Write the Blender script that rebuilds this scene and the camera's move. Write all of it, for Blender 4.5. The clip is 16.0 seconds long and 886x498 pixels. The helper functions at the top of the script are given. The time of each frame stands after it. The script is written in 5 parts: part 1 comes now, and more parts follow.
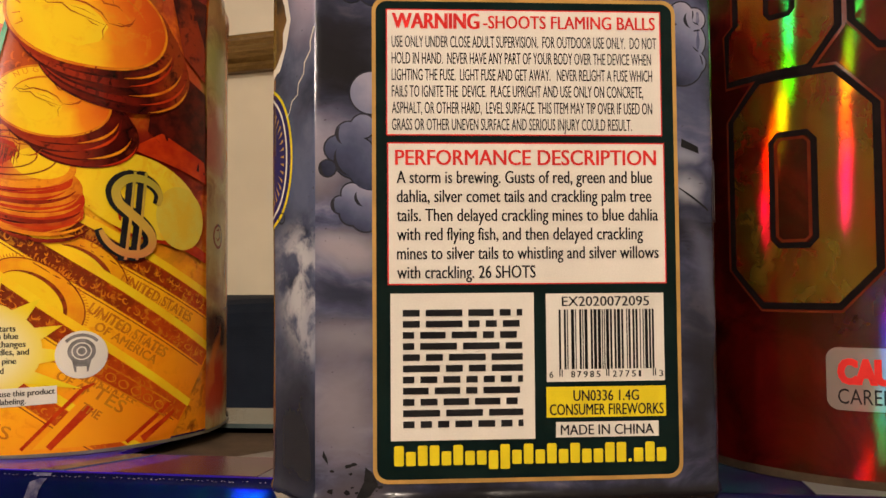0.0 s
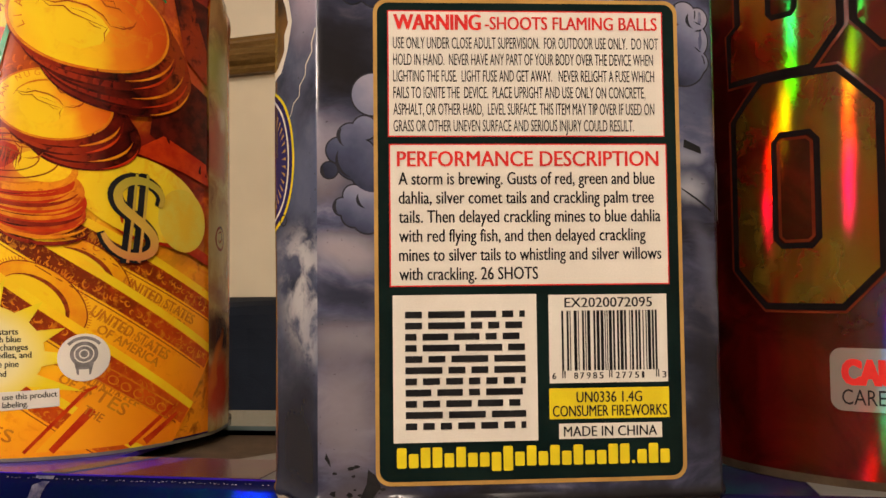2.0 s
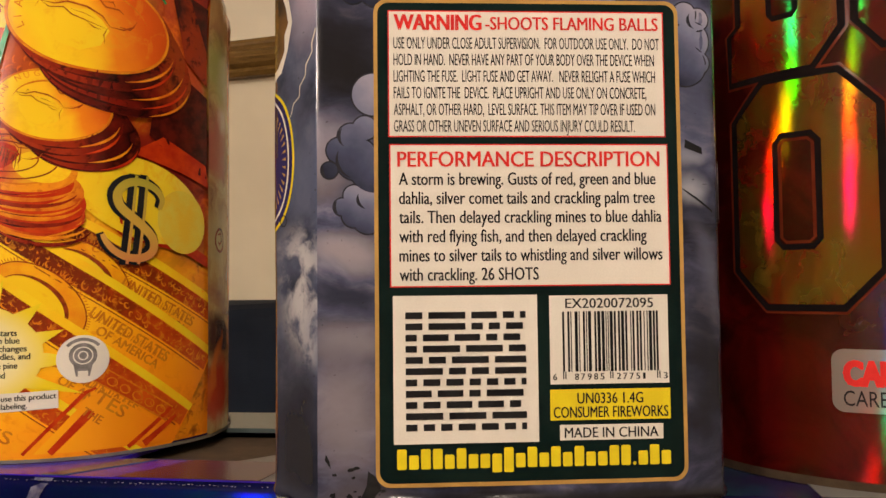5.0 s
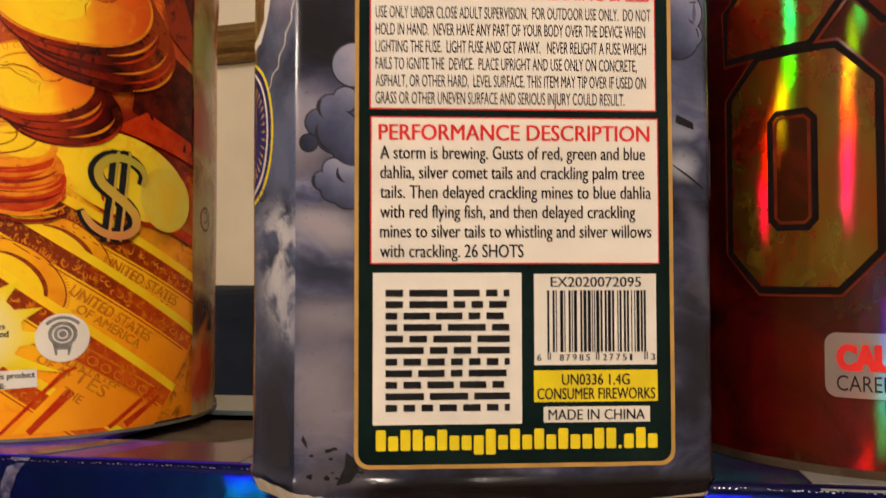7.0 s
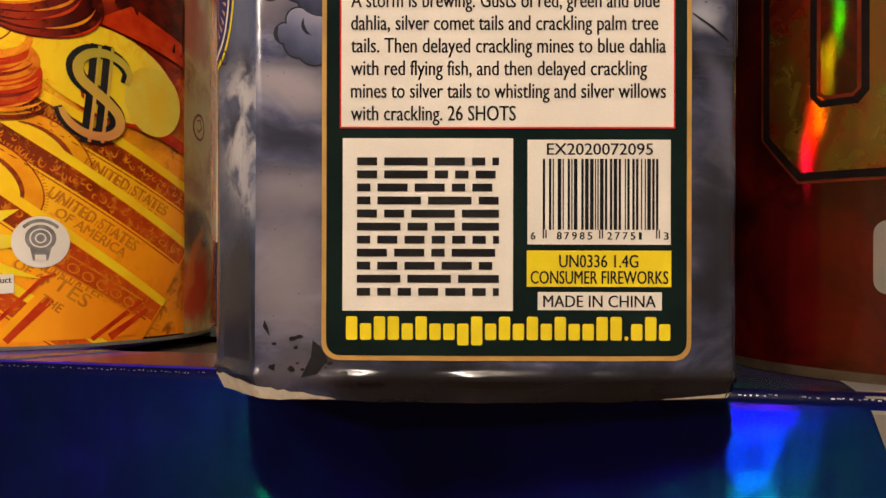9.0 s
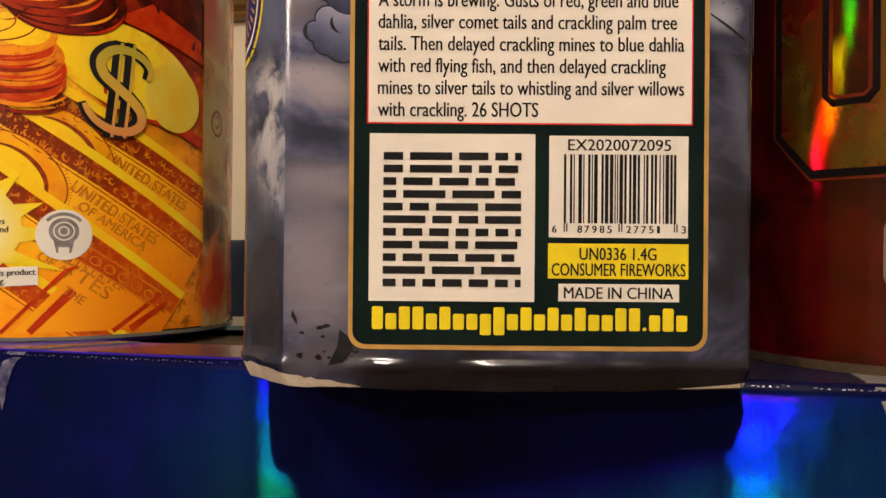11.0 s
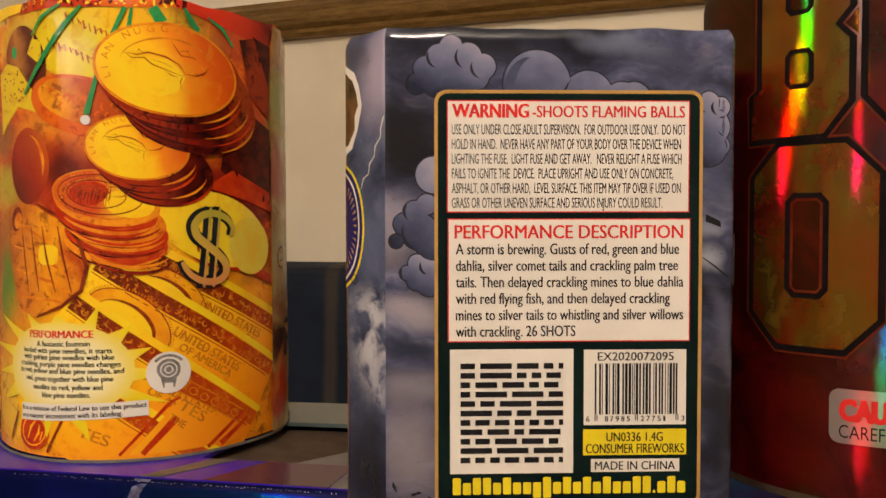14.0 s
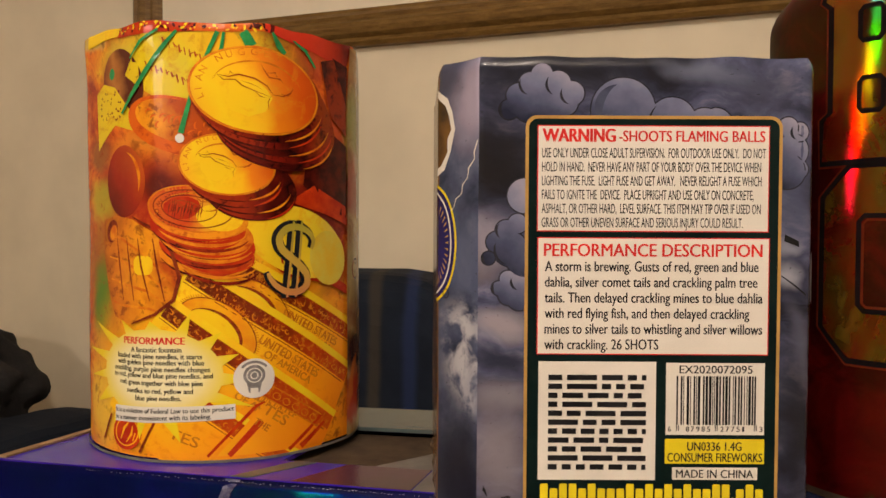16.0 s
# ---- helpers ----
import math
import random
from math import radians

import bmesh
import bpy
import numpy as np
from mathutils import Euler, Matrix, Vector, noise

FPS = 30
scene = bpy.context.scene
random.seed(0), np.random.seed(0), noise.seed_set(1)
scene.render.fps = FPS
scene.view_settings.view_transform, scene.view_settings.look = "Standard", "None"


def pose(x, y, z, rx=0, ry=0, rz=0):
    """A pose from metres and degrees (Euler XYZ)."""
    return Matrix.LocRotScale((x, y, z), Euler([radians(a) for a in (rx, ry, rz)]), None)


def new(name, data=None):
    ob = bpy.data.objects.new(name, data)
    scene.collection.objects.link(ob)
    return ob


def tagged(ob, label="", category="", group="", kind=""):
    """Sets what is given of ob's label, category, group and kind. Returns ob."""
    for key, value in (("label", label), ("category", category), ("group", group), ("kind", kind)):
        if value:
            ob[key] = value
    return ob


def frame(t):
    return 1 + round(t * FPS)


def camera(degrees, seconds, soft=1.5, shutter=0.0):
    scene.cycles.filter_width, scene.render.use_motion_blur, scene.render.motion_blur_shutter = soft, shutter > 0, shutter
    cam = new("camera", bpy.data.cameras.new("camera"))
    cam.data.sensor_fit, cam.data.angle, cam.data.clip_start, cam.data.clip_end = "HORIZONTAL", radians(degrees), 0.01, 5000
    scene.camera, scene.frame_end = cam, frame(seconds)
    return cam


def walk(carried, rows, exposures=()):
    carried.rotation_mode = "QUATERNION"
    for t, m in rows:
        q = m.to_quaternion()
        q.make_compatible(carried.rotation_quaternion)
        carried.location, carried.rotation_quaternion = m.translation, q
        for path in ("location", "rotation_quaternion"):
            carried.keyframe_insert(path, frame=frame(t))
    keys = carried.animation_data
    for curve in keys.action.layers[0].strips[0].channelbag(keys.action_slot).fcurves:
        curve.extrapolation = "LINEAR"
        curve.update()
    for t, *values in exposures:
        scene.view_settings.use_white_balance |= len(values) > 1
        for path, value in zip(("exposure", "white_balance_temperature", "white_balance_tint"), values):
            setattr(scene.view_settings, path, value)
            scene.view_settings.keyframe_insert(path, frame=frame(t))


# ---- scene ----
cam = camera(58.4, 16.0, shutter=0.4)
METRES, EYE, TILT, LEAN, TURN = 0.30, 0.975, 0.0, 0.0, 0.0
ROWS = [
    (0.0, 0.0, 0.0, 0.0, 0.02, 2.28, 0.4),
    (0.5, -0.002, 0.0008, 0.0017, 0.1, 2.26, 0.5),
    (1.0, -0.0021, 0.0043, -0.0032, 0.15, 2.21, 0.54),
    (1.5, 0.0012, 0.0015, -0.0, 0.18, 2.26, 0.57),
    (2.0, 0.0001, 0.0017, 0.0001, 0.19, 2.39, 0.59),
    (2.5, -0.0024, 0.0005, 0.0005, 0.18, 2.44, 0.6),
    (3.0, -0.0012, 0.0041, -0.0001, 0.13, 2.51, 0.53),
    (3.5, 0.002, 0.0021, 0.0009, 0.07, 2.6, 0.51),
    (4.0, -0.0006, 0.0008, 0.0002, 0.17, 2.65, 0.57),
    (6.5, -0.0012, 0.0133, -0.0076, 0.05, 2.57, 0.52),
    (7.0, 0.0209, 0.0327, -0.0175, 0.23, 1.88, 0.08),
    (7.5, 0.0794, 0.1542, -0.1225, 1.68, -0.22, -0.32),
    (8.0, 0.0956, 0.164, -0.1282, 3.17, -0.62, -0.44),
    (8.5, 0.0944, 0.1565, -0.1254, 3.79, 0.02, -0.08),
    (11.0, 0.0669, 0.1259, -0.1351, 3.76, 0.12, -0.45),
    (11.5, 0.0615, 0.105, -0.1004, 3.84, -1.04, -0.2),
    (12.0, 0.0274, 0.0942, -0.0748, 3.27, -1.77, 0.31),
    (12.5, 0.018, 0.0558, -0.014, 2.5, -2.05, 1.22),
    (13.0, 0.0436, 0.044, 0.019, 1.87, -2.39, 1.74),
    (13.5, -0.0214, -0.0445, 0.0852, 1.25, -2.24, 0.21),
    (14.0, -0.0417, -0.1462, 0.158, 1.59, -1.87, 0.08),
    (14.5, -0.0941, -0.1756, 0.168, 2.25, -1.77, -0.37),
    (15.0, -0.1593, -0.205, 0.1456, 2.84, -1.66, -1.26),
    (15.5, -0.1194, -0.2062, 0.176, 3.17, -1.48, -0.44),
    (16.0, -0.1335, -0.2121, 0.1771, 3.39, -1.55, -0.29),
]
walk(cam, [(t, pose(0, 0, EYE, TILT, LEAN, TURN) @ pose(METRES * x, METRES * y, METRES * z, 90 + pitch, roll, yaw)) for t, x, y, z, yaw, pitch, roll in ROWS],
     [(0.0, 0.10), (6.5, 0.10), (7.5, 0.18), (13.0, 0.17), (14.0, 0.06), (16.0, 0.05)])

# ---- world and exposure ----
scene.view_settings.exposure = 0.0
world = bpy.data.worlds.new("world")
scene.world = world
world.use_nodes = True
world.node_tree.nodes["Background"].inputs[0].default_value = (0.9, 0.75, 0.55, 1)
world.node_tree.nodes["Background"].inputs[1].default_value = 0.02
LAMP_POWER = 322.0
ADDED_LAMP_POWER = 205.0
CEILING_LAMPS = [(-0.02, -0.90)]
ADDED_FLOOR_LAMPS = [(-1.05, -1.42)]
LAMP_COLOR = (1.0, 0.84, 0.715)

MM = 0.001
TOP = 0.892      # top of the display box
TABLE = 0.75


# ---- materials ----
class Mat:
    """A small builder for node materials."""

    def __init__(self, name):
        self.m = bpy.data.materials.new(name)
        self.m.use_nodes = True
        self.t = self.m.node_tree
        self.b = self.t.nodes["Principled BSDF"]
        self.out = self.t.nodes["Material Output"]

    def n(self, kind, **props):
        node = self.t.nodes.new(kind)
        for k, v in props.items():
            setattr(node, k, v)
        return node

    def put(self, socket, v):
        if isinstance(v, bpy.types.NodeSocket):
            self.t.links.new(v, socket)
        elif isinstance(v, (tuple, list)) and len(v) == 3 and socket.type == "RGBA":
            socket.default_value = (*v, 1)
        else:
            socket.default_value = v

    def uv(self):
        return self.n("ShaderNodeUVMap").outputs[0]

    def obj(self):
        return self.n("ShaderNodeTexCoord").outputs["Object"]

    def noise(self, vec, scale, detail=3.0, rough=0.55, dist=0.0, stretch=None):
        if stretch:
            mp = self.n("ShaderNodeMapping")
            mp.inputs["Scale"].default_value = stretch
            self.put(mp.inputs[0], vec)
            vec = mp.outputs[0]
        nd = self.n("ShaderNodeTexNoise")
        self.put(nd.inputs["Vector"], vec)
        for k, v in (("Scale", scale), ("Detail", detail), ("Roughness", rough), ("Distortion", dist)):
            nd.inputs[k].default_value = v
        return nd.outputs["Fac"]

    def ramp(self, fac, stops):
        nd = self.n("ShaderNodeValToRGB")
        cr = nd.color_ramp
        while len(cr.elements) < len(stops):
            cr.elements.new(0.5)
        for e, (p, c) in zip(cr.elements, stops):
            e.position, e.color = p, (*c, 1)
        self.put(nd.inputs[0], fac)
        return nd.outputs[0]

    def mix(self, fac, a, b, mode="MIX"):
        nd = self.n("ShaderNodeMix", data_type="RGBA", blend_type=mode)
        self.put(nd.inputs[0], fac)
        self.put(nd.inputs[6], a)
        self.put(nd.inputs[7], b)
        return nd.outputs[2]

    def math(self, op, a, b=0.0):
        nd = self.n("ShaderNodeMath", operation=op)
        self.put(nd.inputs[0], a)
        self.put(nd.inputs[1], b)
        return nd.outputs[0]

    def vmath(self, op, a, b=None, scale=None):
        nd = self.n("ShaderNodeVectorMath", operation=op)
        self.put(nd.inputs[0], a)
        if b is not None:
            self.put(nd.inputs[1], b)
        if scale is not None:
            nd.inputs["Scale"].default_value = scale
        return nd.outputs[1] if op == "LENGTH" else nd.outputs[0]

    def remap(self, v, a, b, c=0.0, d=1.0):
        nd = self.n("ShaderNodeMapRange", interpolation_type="SMOOTHSTEP")
        for i, x in enumerate((v, a, b, c, d)):
            self.put(nd.inputs[i], x)
        return nd.outputs[0]

    def blob(self, vec, u, v, ru, rv, rot=0.0, soft=0.6):
        """1 inside an ellipse (mm) printed on the sheet, falling off softly."""
        mp = self.n("ShaderNodeMapping", vector_type="TEXTURE")
        mp.inputs["Location"].default_value = (u * MM, v * MM, 0)
        mp.inputs["Rotation"].default_value = (0, 0, radians(rot))
        mp.inputs["Scale"].default_value = (ru * MM, rv * MM, 1)
        self.put(mp.inputs[0], vec)
        return self.remap(self.vmath("LENGTH", mp.outputs[0]), 1.0 + soft * 0.5, 1.0 - soft, 0.0, 1.0)

    def bump(self, height, strength=0.2, dist=0.001):
        nd = self.n("ShaderNodeBump")
        nd.inputs["Strength"].default_value, nd.inputs["Distance"].default_value = strength, dist
        self.put(nd.inputs["Height"], height)
        self.put(self.b.inputs["Normal"], nd.outputs[0])
        return nd.outputs[0]

    def done(self, color, rough=0.5, metal=0.0, coat=0.0, spec=0.24):
        self.put(self.b.inputs["Base Color"], color)
        self.put(self.b.inputs["Roughness"], rough)
        self.put(self.b.inputs["Metallic"], metal)
        self.b.inputs["Coat Weight"].default_value = coat
        self.b.inputs["Coat Roughness"].default_value = 0.12
        self.put(self.b.inputs["Specular IOR Level"], spec)
        return self.m


def warped(m, vec, scale, amount):
    """Sheet coordinates pushed about by a noise, so that printed areas get ragged edges."""
    nd = m.n("ShaderNodeTexNoise")
    m.put(nd.inputs["Vector"], vec)
    nd.inputs["Scale"].default_value, nd.inputs["Detail"].default_value = scale, 4.0
    off = m.vmath("SUBTRACT", nd.outputs["Color"], (0.5, 0.5, 0.5))
    return m.vmath("ADD", vec, m.vmath("SCALE", off, scale=amount))


def ink(name, a, b=None, scale=60.0, rough=0.2, coat=0.0, metal=0.0, spec=0.24):
    """Printed ink on coated paper: two tones broken by a fine and a coarse noise."""
    m = Mat(name)
    uv = m.uv()
    b = b or tuple(c * 0.82 for c in a)
    f = m.remap(m.noise(uv, scale, 4.0), 0.35, 0.65)
    col = m.mix(f, a, b)
    grain = m.noise(uv, 1800.0, 2.0)
    col = m.mix(m.remap(grain, 0.3, 0.7, 0.0, 0.12), col, tuple(c * 0.5 for c in a))
    m.bump(m.noise(uv, 90.0, 3.0), 0.12, 0.0006)
    return m.done(col, rough, metal, coat, spec)


def tone(name, stops, scale, angle=0.0, length=40.0, center=(0, 0), jitter=0.3, rough=0.22, fine=None):
    """A printed gradient along a direction of the sheet, broken up by noise."""
    m = Mat(name)
    uv = m.uv()
    mp = m.n("ShaderNodeMapping", vector_type="TEXTURE")
    mp.inputs["Location"].default_value = (center[0] * MM, center[1] * MM, 0)
    mp.inputs["Rotation"].default_value = (0, 0, radians(angle))
    mp.inputs["Scale"].default_value = (length * MM, length * MM, 1)
    m.put(mp.inputs[0], uv)
    sx = m.n("ShaderNodeSeparateXYZ")
    m.put(sx.inputs[0], mp.outputs[0])
    f = m.math("ADD", sx.outputs[0], 0.5)
    f = m.math("ADD", f, m.math("MULTIPLY", m.math("SUBTRACT", m.noise(uv, scale, 4.0), 0.5), jitter * 2))
    col = m.ramp(f, stops)
    if fine:
        fs, fc, amt = fine
        g = m.noise(uv, fs, 4.0, 0.7, 0.6)
        col = m.mix(m.remap(g, 0.52, 0.66, 0.0, amt), col, fc)
    m.bump(m.noise(uv, 90.0, 3.0), 0.12, 0.0006)
    return m.done(col, rough)


def foil(m, color, rough, orders, weight, lobe_rough, mask=None, aniso=0.0, ripple=0.06):
    """Diffraction foil: coloured mirror lobes whose directions fan out by wavelength. orders: hue, lean (x, y, z), turn."""
    m.done(color, rough, 0.0, 0.0, 0.04)
    geo = m.n("ShaderNodeNewGeometry")
    nrm = geo.outputs["Normal"]
    cr = m.n("ShaderNodeVectorMath", operation="CROSS_PRODUCT")
    m.put(cr.inputs[0], nrm)
    cr.inputs[1].default_value = (0, 0.001, 1)
    tang = m.vmath("NORMALIZE", cr.outputs[0])
    rip = m.n("ShaderNodeTexNoise")
    m.put(rip.inputs["Vector"], m.uv())
    rip.inputs["Scale"].default_value, rip.inputs["Detail"].default_value = 60.0, 5.0
    rip = m.vmath("SCALE", m.vmath("SUBTRACT", rip.outputs["Color"], (0.5, 0.5, 0.5)), scale=ripple)
    last = m.b.outputs[0]
    for hue, lean, turn in orders:
        g = m.n("ShaderNodeBsdfAnisotropic", distribution="BECKMANN")
        v = m.vmath("ADD", nrm, lean)
        v = m.vmath("ADD", v, m.vmath("SCALE", tang, scale=turn))
        v = m.vmath("NORMALIZE", m.vmath("ADD", v, rip))
        m.put(g.inputs["Normal"], v)
        m.put(g.inputs["Tangent"], tang)
        g.inputs["Roughness"].default_value = lobe_rough
        g.inputs["Anisotropy"].default_value = aniso
        c = tuple(x * weight for x in hue)
        m.put(g.inputs["Color"], m.mix(mask, (0, 0, 0), c) if mask is not None else c)
        add = m.n("ShaderNodeAddShader")
        m.put(add.inputs[0], last)
        m.put(add.inputs[1], g.outputs[0])
        last = add.outputs[0]
    m.put(m.out.inputs["Surface"], last)
    return m.m


STREAKS = [((0.0, 0.5, 0.5), (0, 0, -0.065), -0.265), ((0, 1, 0.15), (0, 0, -0.030), -0.275), ((0.05, 1, 0.0), (0, 0, 0.005), -0.285), ((0.7, 0.5, 0), (0, 0, 0.036), -0.325), ((1, 0.12, 0), (0, 0, 0.058), -0.375), ((1.2, 0.005, 0.0), (0, 0, 0.082), -0.42), ((0.7, 0.0, 0.02), (0, 0, 0.108), -0.45),
           ((0.0, 0.9, 0.10), (0, 0, -0.035), 0.065), ((0.3, 0.8, 0), (0, 0, -0.008), 0.03), ((0.9, 0.30, 0), (0, 0, 0.014), 0.005), ((1.1, 0.04, 0), (0, 0, 0.042), 0.0), ((1.1, 0.002, 0.05), (0, 0, 0.070), 0.0), ((0.6, 0.0, 0.06), (0, 0, 0.095), -0.005)]
FOOT_STREAKS = [((0.07, 0.0, 0.17), (0, 0, 0.465), -0.03), ((0.0, 0.03, 0.28), (0, 0, 0.495), -0.04), ((0.0, 0.14, 0.19), (0, 0, 0.525), -0.05), ((0.0, 0.17, 0.04), (0, 0, 0.555), -0.07), ((0.36, 0.002, 0.0), (0, 0, 0.595), -0.14), ((0.36, 0.002, 0.01), (0, 0, 0.615), -0.18)]
RAINBOW = STREAKS + FOOT_STREAKS
COOL = [(tuple(c * k for c in hue), (0, 0, lean), turn) for turn, k in ((0.072, 1.5), (0.100, 0.22), (-0.328, 1.0))
        for hue, lean in (((0.16, 0.0, 2.0), 0.535), ((0.02, 0.01, 3.8), 0.575), ((0.0, 0.11, 3.0), 0.61), ((0.0, 0.55, 1.3), 0.645), ((0.0, 0.8, 0.34), 0.68), ((0.05, 0.7, 0.1), 0.73))]
FLATWAYS = [((0.45, 0.05, 1), (-0.9, -2.0, 0), 0.0), ((0.15, 0.15, 1), (-0.4, -1.9, 0), 0.0), ((0.0, 0.7, 1), (0.1, -1.8, 0), 0.0), ((0.2, 1, 0.5), (0.25, -2.2, 0), 0.0)]

WHITE = ink("white_print", (0.77, 0.74, 0.67), (0.73, 0.70, 0.63), 40, 0.2)
BLACK = ink("black_print", (0.012, 0.012, 0.014), (0.02, 0.02, 0.022), 60, 0.2, spec=0.12)
MATTEBLACK = ink("matte_black_print", (0.006, 0.004, 0.004), (0.010, 0.006, 0.006), 60, 0.7, spec=0.05)
DARKGREEN = ink("dark_green_print", (0.003, 0.010, 0.010), (0.006, 0.016, 0.015), 30, 0.2, spec=0.12)
GOLDLINE = ink("gold_line_print", (0.50, 0.30, 0.085), (0.42, 0.25, 0.07), 80, 0.2)
RED = ink("red_print", (0.72, 0.035, 0.03), (0.62, 0.03, 0.03), 80, 0.2)
YELLOW = ink("yellow_print", (0.80, 0.66, 0.02), (0.72, 0.58, 0.02), 60, 0.2)
GREY = ink("grey_print", (0.16, 0.15, 0.15), (0.26, 0.25, 0.25), 200, 0.2)


def storm_material():
    m = Mat("storm_sky_print")
    uv = m.uv()
    w = warped(m, uv, 28.0, 0.022)
    cl = m.noise(w, 20.0, 6.0, 0.6, 0.4, (1, 1.8, 1))
    col = m.ramp(cl, [(0.36, (0.011, 0.012, 0.024)), (0.46, (0.034, 0.040, 0.080)), (0.55, (0.085, 0.095, 0.175)), (0.68, (0.29, 0.285, 0.38))])
    spots = [  # u, v, ru, rv, rot, soft, colour, amount
        (30, 200, 60, 16, 0, 0.7, (0.010, 0.011, 0.016), 0.9),
        (10, 160, 24, 28, 0, 0.7, (0.010, 0.010, 0.014), 0.93),
        (100, 199, 22, 5, -16, 0.9, (0.16, 0.185, 0.27), 0.75),
        (120, 192, 28, 14, 0, 0.9, (0.040, 0.046, 0.085), 0.8),
        (4, 122, 11, 13, 0, 0.9, (0.30, 0.27, 0.32), 0.75),
        (10, 91, 16, 8, 0, 0.8, (0.33, 0.30, 0.34), 0.8),
        (10, 75, 18, 7, 0, 0.8, (0.022, 0.026, 0.048), 0.92),
        (12, 60, 16, 7, 0, 0.9, (0.22, 0.205, 0.245), 0.8),
        (10, 34, 15, 24, 0, 0.8, (0.205, 0.185, 0.215), 0.88),
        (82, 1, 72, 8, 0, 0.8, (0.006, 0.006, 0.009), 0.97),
        (12, 4, 20, 6, 0, 0.9, (0.10, 0.09, 0.11), 0.7),
        (136, 112, 5, 5, 30, 0.9, (0.42, 0.44, 0.52), 0.7),
        (136, 122, 5, 3, 10, 0.9, (0.42, 0.44, 0.52), 0.6),
        (137, 142, 9, 26, 0, 0.9, (0.055, 0.066, 0.12), 0.8),
        (139, 48, 13, 52, 0, 0.8, (0.011, 0.012, 0.019), 0.93),
        (138, 85, 5, 18, 15, 0.9, (0.085, 0.092, 0.14), 0.7),
    ]
    for u, v, ru, rv, rot, soft, c, amt in spots:
        f = m.math("MULTIPLY", m.blob(w, u, v, ru, rv, rot, soft), amt)
        col = m.mix(f, col, c)
    # the strip beyond the print's seam
    sx = m.n("ShaderNodeSeparateXYZ")
    m.put(sx.inputs[0], uv)
    strip = m.math("LESS_THAN", sx.outputs[0], 0.0)
    sc = m.ramp(m.noise(w, 30.0, 6.0, 0.6), [(0.36, (0.020, 0.028, 0.060)), (0.5, (0.055, 0.070, 0.130)), (0.66, (0.12, 0.14, 0.22))])
    puff = m.remap(m.noise(w, 55.0, 5.0, 0.6), 0.40, 0.56)
    for u, v, ru, rv, c, amt, ragged in [(-4, 188, 16, 24, (0.40, 0.35, 0.46), 0.85, False), (-22, 200, 8, 16, (0.05, 0.05, 0.08), 0.8, False), (-9, 78, 15, 24, (0.50, 0.50, 0.55), 0.9, True),
                                         (-12, 20, 26, 34, (0.010, 0.012, 0.024), 0.95, False), (-10, 118, 16, 14, (0.085, 0.11, 0.20), 0.7, False), (-3, 60, 6, 10, (0.34, 0.35, 0.42), 0.8, True)]:
        nf = m.math("MULTIPLY", m.blob(w, u, v, ru, rv, 0, 0.8), amt)
        if ragged:
            nf = m.math("MULTIPLY", nf, puff)
        sc = m.mix(nf, sc, c)
    col = m.mix(strip, col, sc)
    side = m.math("LESS_THAN", sx.outputs[0], -0.0262)
    col = m.mix(side, col, m.ramp(m.noise(w, 25.0, 5.0), [(0.3, (0.06, 0.035, 0.02)), (0.7, (0.22, 0.13, 0.06))]))
    # near-black band along the crushed foot
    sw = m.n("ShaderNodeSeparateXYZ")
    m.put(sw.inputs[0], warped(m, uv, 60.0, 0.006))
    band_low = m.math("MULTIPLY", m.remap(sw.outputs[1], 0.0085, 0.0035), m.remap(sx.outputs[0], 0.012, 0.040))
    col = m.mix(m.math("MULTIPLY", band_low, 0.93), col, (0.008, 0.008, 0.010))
    # scuffs
    sp = m.remap(m.noise(uv, 420.0, 2.0, 0.5, 0.0, (1, 1.6, 1)), 0.70, 0.73)
    col = m.mix(m.math("MULTIPLY", sp, 0.6), col, (0.02, 0.02, 0.025))
    m.bump(m.noise(uv, 55.0, 4.0), 0.35, 0.0008)
    return m.done(col, 0.19, 0.0, 0.16, 0.22)


STORM = storm_material()


